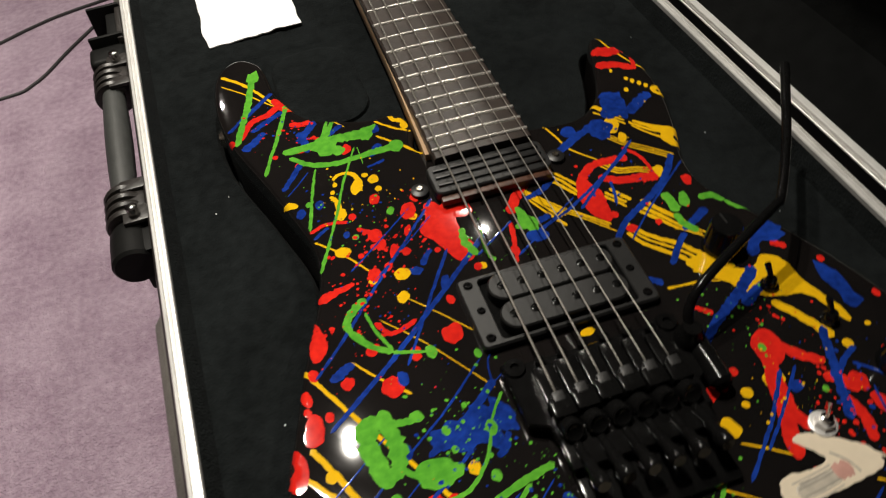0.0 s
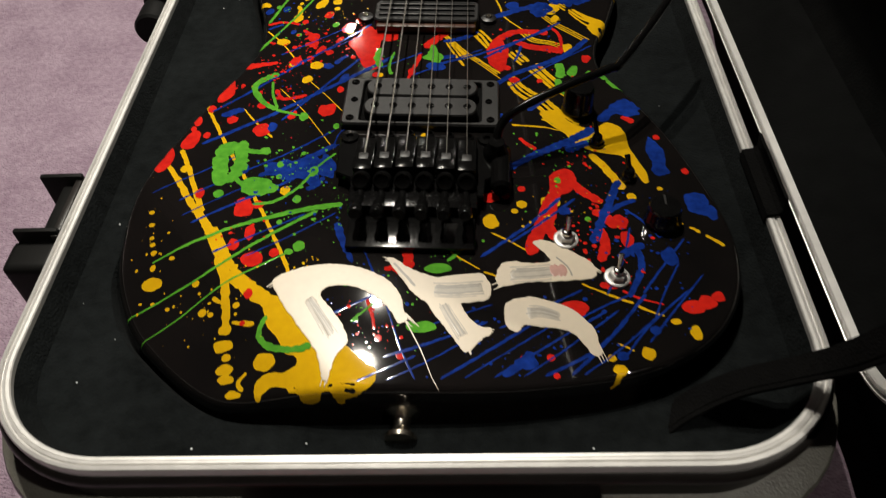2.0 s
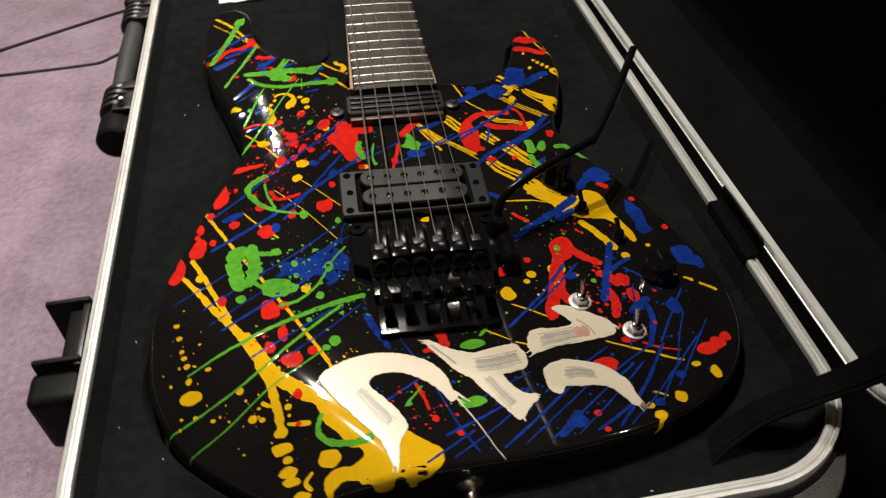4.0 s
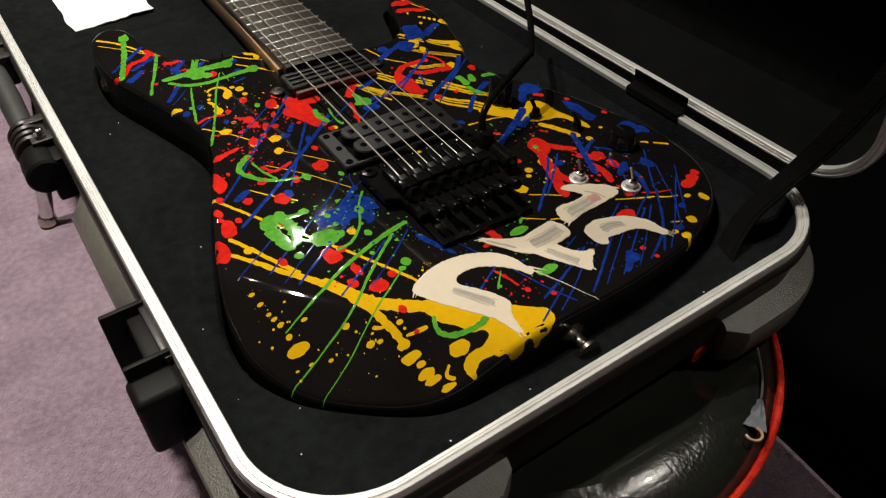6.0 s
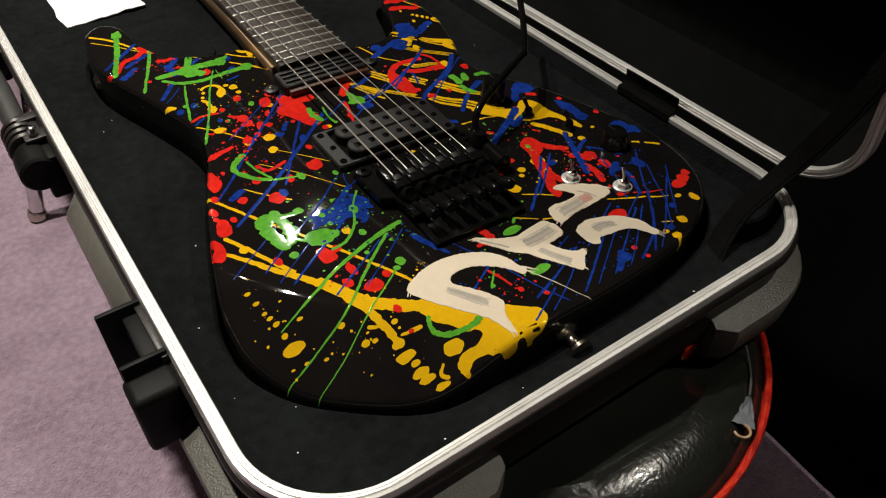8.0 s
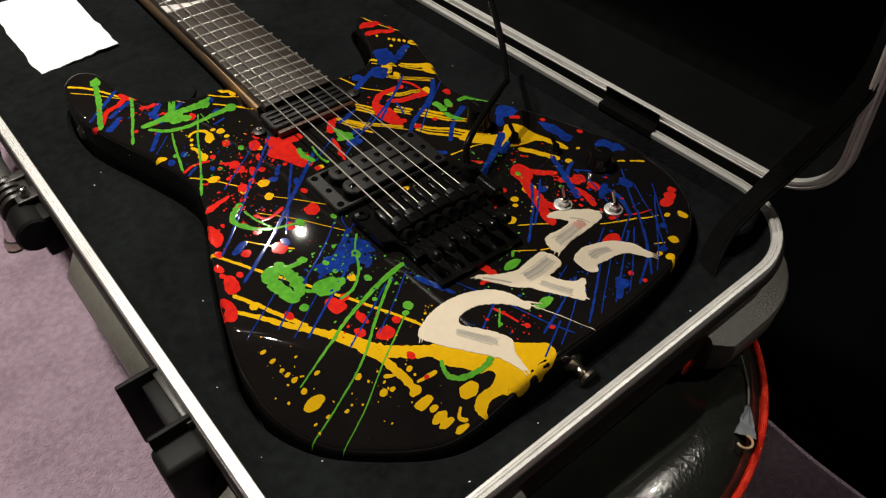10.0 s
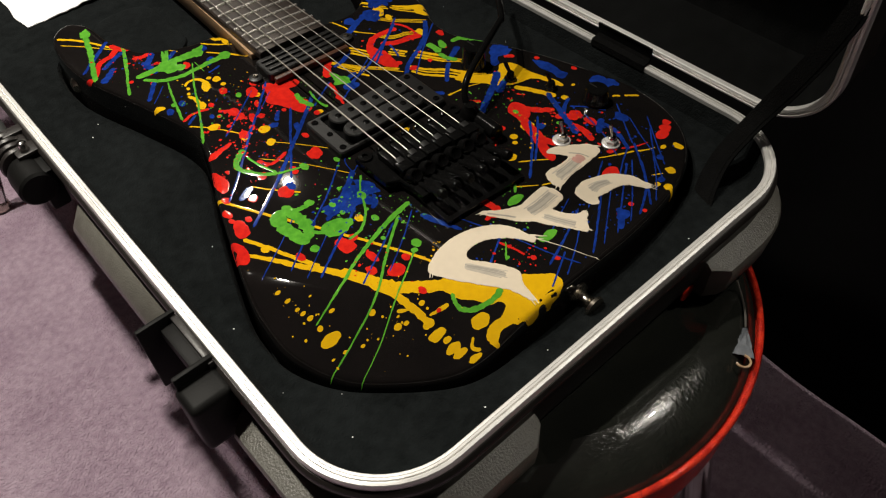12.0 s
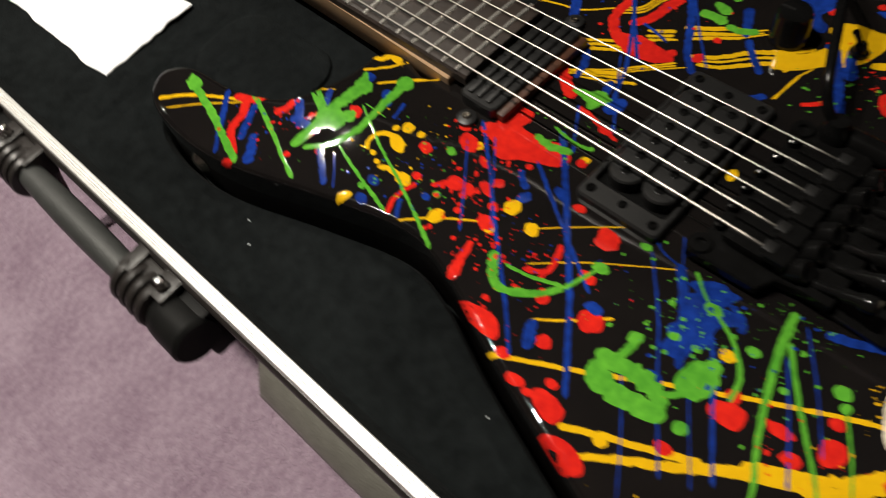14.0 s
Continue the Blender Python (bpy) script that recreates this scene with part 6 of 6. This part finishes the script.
dab(GREEN, -99.4, -18.6, 3.0, 4.7, 4)
stroke(GREEN, 4.0, 3.0, (-98.8, -21.6), (-91.7, -23.6), (-83.5, -23.0))
dab(GREEN, -85.6, -22.7, 3.0, 3.0, 4)
dab(GREEN, -104.6, -56.5, 2.8, 2.8, 4)
dab(GREEN, -83.8, -51.0, 10.4, 7.0, 4)
stroke(GREEN, 1.9, 3.8, (-99.8, -42.3), (-94.7, -48.0), (-87.2, -53.0))
stroke(GREEN, 2.0, 1.4, (-85.0, -63.7), (-75.9, -62.2), (-67.6, -56.2), (-61.1, -47.5), (-56.8, -38.3))
dab(GREEN, -56.5, -38.2, 2.3, 3.8, 4)
stroke(GREEN, 1.2, 1.4, (-55.1, -34.8), (-51.0, -29.1), (-46.2, -23.3))
stroke(GREEN, 4.0, 0.7, (-37.8, -62.2), (-56.4, -66.6), (-73.9, -72.5), (-90.9, -79.5), (-107.3, -88.0), (-122.2, -93.0), (-132.3, -95.7))
stroke(GREEN, 2.0, 0.7, (-50.1, -67.4), (-63.8, -77.8), (-79.3, -91.1), (-97.0, -106.2), (-120.6, -115.6), (-142.9, -121.6))
stroke(GREEN, 1.1, 0.5, (-60.6, -95.6), (-76.1, -106.5), (-94.7, -117.8), (-111.6, -127.3), (-131.7, -135.1))
dab(GREEN, -60.6, -95.6, 2.1, 2.0, 4)
dab(GREEN, -56.2, -91.7, 3.3, 3.2, 4)
stroke(GREEN, 2.3, 3.3, (-64.5, -133.6), (-67.2, -140.7), (-65.2, -146.0), (-59.4, -150.0), (-49.3, -152.0))
stroke(GREEN, 3.3, 4.0, (-50.7, -151.9), (-45.4, -151.2), (-41.6, -149.2))
stroke(GREEN, 1.7, 1.9, (28.2, -87.1), (23.4, -93.0), (17.8, -99.3))
dab(GREEN, 28.2, -87.1, 3.3, 3.2, 4)
dab(GREEN, 13.7, -103.8, 6.4, 3.1, 4)
dab(GREEN, 7.9, -138.7, 6.5, 3.1, 4)
dab(GREEN, 2.7, -138.4, 2.5, 2.4, 4)
stroke(GREEN, 1.4, 0.8, (-25.2, -136.7), (-20.8, -131.7), (-15.4, -125.7))
stroke(GREEN, 3.4, 4.4, (-30.2, 75.9), (-32.2, 66.0), (-28.9, 55.6))
stroke(GREEN, 1.6, 2.4, (-21.5, 72.1), (-24.0, 57.8), (-21.7, 48.7))
dab(GREEN, 3.7, 67.6, 5.6, 5.8, 5)
dab(GREEN, 2.9, 74.0, 2.3, 6.5, 5)
stroke(GREEN, 1.6, 1.0, (21.0, -139.9), (29.3, -142.0), (34.7, -143.0))
dab(GREEN, -68.7, -76.0, 1.5, 1.7, 4)
dab(GREEN, -62.3, -59.5, 2.2, 2.7, 4)
dab(GREEN, -49.3, -0.8, 1.7, 2.7, 4)
dab(GREEN, -75.6, -33.3, 1.9, 2.4, 4)
dab(GREEN, -74.8, -42.9, 1.6, 1.9, 4)
dab(GREEN, 29.1, -84.6, 1.2, 1.2, 4)
dab(GREEN, 74.3, -41.4, 1.9, 2.3, 4)
dab(GREEN, 88.2, -69.2, 1.5, 1.7, 4)
dab(GREEN, -23.1, -135.3, 1.4, 1.4, 4)
pour(CREAM, (-65.3, -114.2), (-59.7, -108.7), (-50.2, -104.7), (-38.8, -102.8), (-27.0, -103.9), (-17.3, -107.4), (-8.7, -113.2), (-3.5, -120.6), (-1.3, -129.3), (1.0, -134.4), (-3.2, -137.1), (-7.1, -130.4), (-11.7, -125.4), (-17.9, -120.5), (-25.4, -116.6), (-34.1, -116.0), (-39.5, -117.8), (-40.6, -122.3), (-35.0, -129.7), (-28.8, -138.0), (-25.3, -146.1), (-26.1, -150.1), (-29.3, -154.4), (-30.6, -160.7), (-32.3, -167.0), (-34.6, -165.8), (-36.6, -159.3), (-39.9, -151.7), (-48.6, -140.0), (-55.7, -130.9), (-61.5, -122.4))
pour(CREAM, (-11.4, -99.4), (-8.6, -98.0), (-2.4, -102.6), (5.1, -106.7), (12.5, -109.2), (19.6, -108.3), (34.0, -106.6), (37.5, -110.5), (39.3, -115.9), (37.6, -122.1), (30.1, -124.1), (25.4, -125.1), (29.0, -132.6), (34.0, -137.3), (38.7, -138.1), (39.0, -141.4), (34.7, -145.0), (29.0, -151.5), (25.5, -149.5), (21.2, -143.2), (16.8, -136.8), (12.3, -130.9), (8.6, -124.4), (5.7, -122.5), (1.7, -118.4), (-3.8, -110.7))
pour(CREAM, (41.8, -112.4), (41.5, -106.5), (44.0, -100.6), (48.4, -98.4), (58.6, -99.2), (67.6, -97.8), (65.5, -93.3), (59.8, -86.1), (64.9, -84.1), (73.7, -87.6), (82.2, -93.7), (88.0, -98.3), (89.5, -105.1), (85.5, -108.3), (74.0, -109.9), (56.9, -111.4), (45.5, -114.0))
pour(CREAM, (45.5, -126.2), (47.7, -122.5), (56.7, -119.8), (65.1, -121.7), (73.3, -124.7), (79.9, -129.5), (86.2, -137.9), (87.2, -145.5), (88.2, -150.2), (85.1, -152.0), (80.8, -146.2), (76.5, -140.6), (69.9, -137.7), (61.8, -136.9), (55.0, -136.3), (51.4, -139.9), (48.2, -139.4), (45.5, -134.9))
stroke(CREAM, 0.8, 0.3, (-1.2, -131.3), (1.7, -134.5), (4.6, -137.5))
stroke(CREAM, 1.1, 0.3, (-0.8, -130.9), (2.2, -134.1), (6.5, -138.8))
stroke(CREAM, 0.8, 0.3, (-2.6, -132.5), (0.4, -135.7), (3.6, -139.1))
stroke(CREAM, 1.1, 0.3, (-31.5, -163.3), (-31.7, -166.6), (-32.0, -169.1))
stroke(CREAM, 0.8, 0.3, (-33.9, -162.9), (-34.1, -166.2), (-34.6, -170.3))
stroke(CREAM, 1.1, 0.3, (-31.9, -163.2), (-32.2, -166.5), (-32.7, -170.5))
stroke(CREAM, 1.0, 0.4, (-63.1, -113.2), (-65.1, -115.4), (-67.4, -117.9))
stroke(CREAM, 0.8, 0.4, (-62.1, -114.2), (-64.1, -116.3), (-66.2, -118.5))
stroke(CREAM, 0.9, 0.4, (-63.2, -113.1), (-65.2, -115.3), (-67.5, -117.7))
stroke(CREAM, 1.1, 0.3, (84.8, -147.3), (86.0, -150.9), (87.7, -155.9))
stroke(CREAM, 0.9, 0.3, (86.1, -146.8), (87.3, -150.3), (88.7, -154.4))
stroke(CREAM, 0.7, 0.3, (87.3, -146.3), (88.5, -149.8), (90.2, -154.6))
stroke(CREAM, 1.0, 0.4, (-7.9, -101.2), (-10.5, -100.3), (-12.7, -99.5))
stroke(CREAM, 0.8, 0.4, (-7.5, -99.9), (-10.1, -98.9), (-14.1, -97.5))
stroke(CREAM, 0.9, 0.4, (-7.6, -100.1), (-10.1, -99.1), (-13.2, -98.0))
stroke(CREAM, 0.9, 0.3, (37.2, -138.6), (39.1, -139.0), (40.7, -139.3))
stroke(CREAM, 0.8, 0.3, (36.8, -140.2), (38.7, -140.5), (39.9, -140.7))
stroke(CREAM, 0.9, 0.3, (36.9, -139.8), (38.8, -140.1), (40.3, -140.4))
stroke(CREAM, 1.1, 0.4, (45.1, -112.8), (43.1, -114.0), (41.9, -114.7))
stroke(CREAM, 1.2, 0.4, (44.0, -110.8), (42.0, -112.0), (39.5, -113.5))
stroke(CREAM, 1.1, 0.4, (45.3, -113.3), (43.4, -114.5), (40.3, -116.2))
stroke(CREAM, 1.0, 0.3, (28.5, -148.6), (29.3, -150.8), (30.2, -153.4))
stroke(CREAM, 0.8, 0.3, (28.9, -148.4), (29.7, -150.6), (30.5, -152.9))
stroke(CREAM, 0.7, 0.3, (28.6, -148.5), (29.4, -150.7), (30.1, -152.7))
stroke(CREAM, 0.9, 0.4, (88.4, -100.5), (89.9, -102.0), (92.0, -104.0))
stroke(CREAM, 0.9, 0.4, (87.8, -101.2), (89.3, -102.7), (91.6, -105.0))
stroke(CREAM, 0.8, 0.4, (88.0, -100.9), (89.5, -102.4), (90.5, -103.4))
stroke(CREAM, 0.7, 0.4, (-0.6, -134.5), (7.6, -150.6), (13.9, -165.9), (16.8, -170.7))
stroke(HAZE, 4.8, 4.0, (-46.4, -123.2), (-39.8, -133.2), (-32.2, -144.8))
stroke(HAZE, 6.4, 5.6, (11.8, -117.0), (21.4, -117.0), (36.0, -115.0))
stroke(HAZE, 6.6, 5.4, (47.6, -107.0), (59.9, -105.6), (71.0, -104.0))
stroke(HAZE, 4.6, 4.2, (16.4, -125.4), (20.6, -133.3), (27.0, -143.6))
stroke(HAZE, 5.0, 4.6, (55.4, -128.9), (62.0, -128.4), (71.0, -131.0))
stroke(HAZE, 0.9, 0.6, (-45.7, -122.4), (-38.4, -132.0), (-29.6, -144.0))
stroke(SMEAR, 1.1, 0.6, (-46.2, -122.8), (-39.0, -132.6), (-31.6, -143.1))
stroke(SMEAR, 0.8, 0.4, (-45.9, -124.3), (-39.6, -133.1), (-31.6, -144.7))
stroke(HAZE, 1.1, 0.7, (-46.6, -123.9), (-39.9, -133.5), (-33.6, -142.8))
stroke(SMEAR, 0.7, 0.5, (-46.9, -124.2), (-40.3, -133.9), (-32.6, -145.6))
stroke(HAZE, 1.2, 0.8, (-47.8, -124.5), (-41.2, -134.7), (-33.2, -147.2))
stroke(HAZE, 1.0, 0.9, (-47.7, -125.7), (-41.8, -135.3), (-36.0, -144.9))
stroke(HAZE, 0.8, 1.2, (11.0, -113.3), (21.3, -113.1), (36.4, -111.2))
stroke(SMEAR, 1.2, 1.1, (12.5, -114.8), (21.3, -114.7), (35.3, -112.9))
stroke(SMEAR, 1.2, 1.0, (12.1, -115.9), (21.4, -115.8), (34.5, -114.2))
stroke(HAZE, 0.7, 1.2, (12.5, -116.9), (21.4, -116.9), (32.6, -115.5))
stroke(SMEAR, 1.4, 0.6, (11.7, -118.9), (21.5, -119.0), (36.9, -117.2))
stroke(HAZE, 0.8, 1.0, (11.7, -120.3), (21.6, -120.4), (36.9, -118.6))
stroke(HAZE, 0.8, 0.5, (12.0, -121.2), (21.6, -121.4), (33.0, -120.2))
stroke(HAZE, 0.8, 1.2, (47.2, -102.5), (59.8, -101.2), (68.1, -100.0))
stroke(SMEAR, 1.5, 0.7, (50.4, -103.6), (59.9, -102.7), (69.2, -101.3))
stroke(SMEAR, 1.4, 0.9, (48.4, -105.3), (59.9, -104.2), (68.1, -103.0))
stroke(HAZE, 1.2, 0.9, (47.3, -106.9), (59.9, -105.6), (70.9, -104.0))
stroke(SMEAR, 1.0, 1.2, (49.5, -108.7), (59.9, -107.6), (70.6, -106.1))
stroke(HAZE, 1.4, 0.6, (47.3, -110.1), (59.9, -108.8), (68.3, -107.6))
stroke(HAZE, 1.0, 0.7, (48.7, -111.6), (59.9, -110.5), (68.5, -109.2))
stroke(HAZE, 0.5, 0.6, (19.0, -125.1), (22.5, -131.6), (28.9, -142.6))
stroke(SMEAR, 0.9, 0.7, (17.6, -124.5), (21.7, -132.2), (27.5, -142.2))
stroke(SMEAR, 0.6, 0.8, (17.9, -125.6), (21.5, -132.5), (27.6, -143.2))
stroke(HAZE, 0.9, 0.4, (17.2, -125.9), (20.8, -133.1), (26.9, -144.0))
stroke(SMEAR, 0.8, 0.8, (16.3, -125.5), (20.3, -133.5), (26.1, -143.9))
stroke(HAZE, 0.8, 0.6, (14.9, -124.7), (19.5, -134.1), (25.2, -144.7))
stroke(HAZE, 0.6, 0.8, (15.0, -126.5), (18.9, -134.7), (25.0, -146.0))
stroke(HAZE, 1.0, 0.8, (56.2, -125.3), (62.5, -125.7), (70.1, -128.7))
stroke(SMEAR, 0.9, 1.0, (55.2, -126.8), (62.4, -126.8), (70.1, -129.6))
stroke(SMEAR, 1.0, 0.7, (56.4, -127.6), (62.2, -127.6), (70.3, -130.2))
stroke(HAZE, 1.0, 0.5, (56.2, -128.7), (62.1, -128.4), (71.5, -131.2))
stroke(SMEAR, 0.7, 1.0, (54.8, -129.9), (62.0, -129.3), (70.0, -131.5))
stroke(HAZE, 1.0, 0.5, (55.7, -131.3), (61.8, -130.4), (71.1, -132.7))
stroke(HAZE, 1.0, 0.6, (56.5, -132.5), (61.6, -131.3), (71.5, -133.5))
stroke(SMEAR, 1.5, 1.4, (-8.4, -101.1), (-2.9, -107.6), (3.5, -115.7))
stroke(SMEAR, 1.0, 1.0, (70.4, -94.9), (75.9, -101.1), (77.9, -107.0))
stroke(BLUSH, 8.7, 7.5, (67.1, -104.3), (70.9, -103.7), (75.8, -103.0))
spray(SCARLET, 96, -68.7, 78.5, 26.5, 22.2, 1.5)
spray(SCARLET, 38, -117.4, 32.3, 10.8, 23.1, 1.1)
spray(SCARLET, 32, -47.9, 96.7, 18.3, 17.2, 1.5)
spray(GREEN, 48, -77.7, 103.1, 33.5, 39.8, 0.9)
spray(BLUE, 41, -83.4, 105.2, 27.5, 30.6, 0.9)
spray(GREEN, 48, -21.8, 61.6, 17.4, 24.0, 0.9)
spray(YELLOW, 41, -74.6, 115.4, 34.1, 31.7, 0.9)
spray(SCARLET, 64, -89.8, 47.6, 21.9, 25.5, 1.5)
spray(GREEN, 96, -66.8, -42.3, 28.8, 45.6, 1.1)
spray(GREEN, 35, -10.4, -124.6, 22.4, 22.2, 0.8)
spray(BLUE, 80, -66.8, -42.3, 25.6, 29.7, 1.3)
spray(BLUE, 64, 101.8, -86.8, 32.9, 57.5, 1.5)
spray(BLUE, 80, 48.2, -144.8, 48.6, 20.5, 1.3)
spray(SCARLET, 73, 93.2, -83.4, 24.0, 34.5, 1.5)
spray(SCARLET, 41, -11.8, -138.6, 16.4, 21.1, 1.1)
spray(SCARLET, 35, -87.9, -79.4, 15.1, 31.1, 1.2)
spray(YELLOW, 48, -93.4, -124.6, 35.7, 22.3, 1.0)
spray(YELLOW, 41, 79.4, -63.4, 31.0, 27.2, 0.9)
spray(GREEN, 41, 68.2, -32.5, 39.1, 46.1, 1.0)
spray(SCARLET, 48, -105.6, 186.8, 27.3, 28.2, 1.4)
spray(YELLOW, 25, -50.2, -105.0, 17.4, 15.8, 0.9)
spray(SCARLET, 38, 87.7, -31.0, 26.1, 30.2, 1.3)
spray(BLUE, 48, -19.6, -118.0, 19.8, 22.8, 0.8)
spray(GREEN, 32, 19.3, -100.4, 17.5, 24.1, 0.9)
spray(BLUE, 32, -78.5, 32.4, 24.5, 31.6, 0.8)
spray(SCARLET, 41, -81.1, 33.3, 24.5, 31.6, 0.8)
spray(GREEN, 50, -44.5, -63.5, 13.9, 22.8, 0.9)
spray(GREEN, 26, -75.0, -33.3, 19.5, 20.1, 1.6)
spray(YELLOW, 24, -134.4, -83.6, 10.8, 33.5, 1.1)
spray(BLUE, 40, 120.6, -101.0, 20.4, 45.7, 1.2)
spray(GREEN, 30, 65.4, -18.0, 20.0, 26.0, 1.0)
spray(SCARLET, 30, -79.4, 73.9, 26.4, 23.8, 1.9)
spray(YELLOW, 24, 77.7, 107.9, 36.9, 46.6, 1.0)
spray(BLUE, 30, 67.4, 86.8, 34.0, 43.4, 1.2)
spray(SCARLET, 24, 61.5, 74.9, 30.3, 36.8, 1.2)
spray(GREEN, 20, -93.4, 146.1, 25.9, 39.4, 1.0)
spray(BLUE, 24, -112.0, 189.2, 20.5, 26.9, 1.0)
for paint, bm in DROPS.values():
    tagged(part("paint_speckle", bm, paint[0], body, "fine speckle of " + paint[2]), kind="stuff")
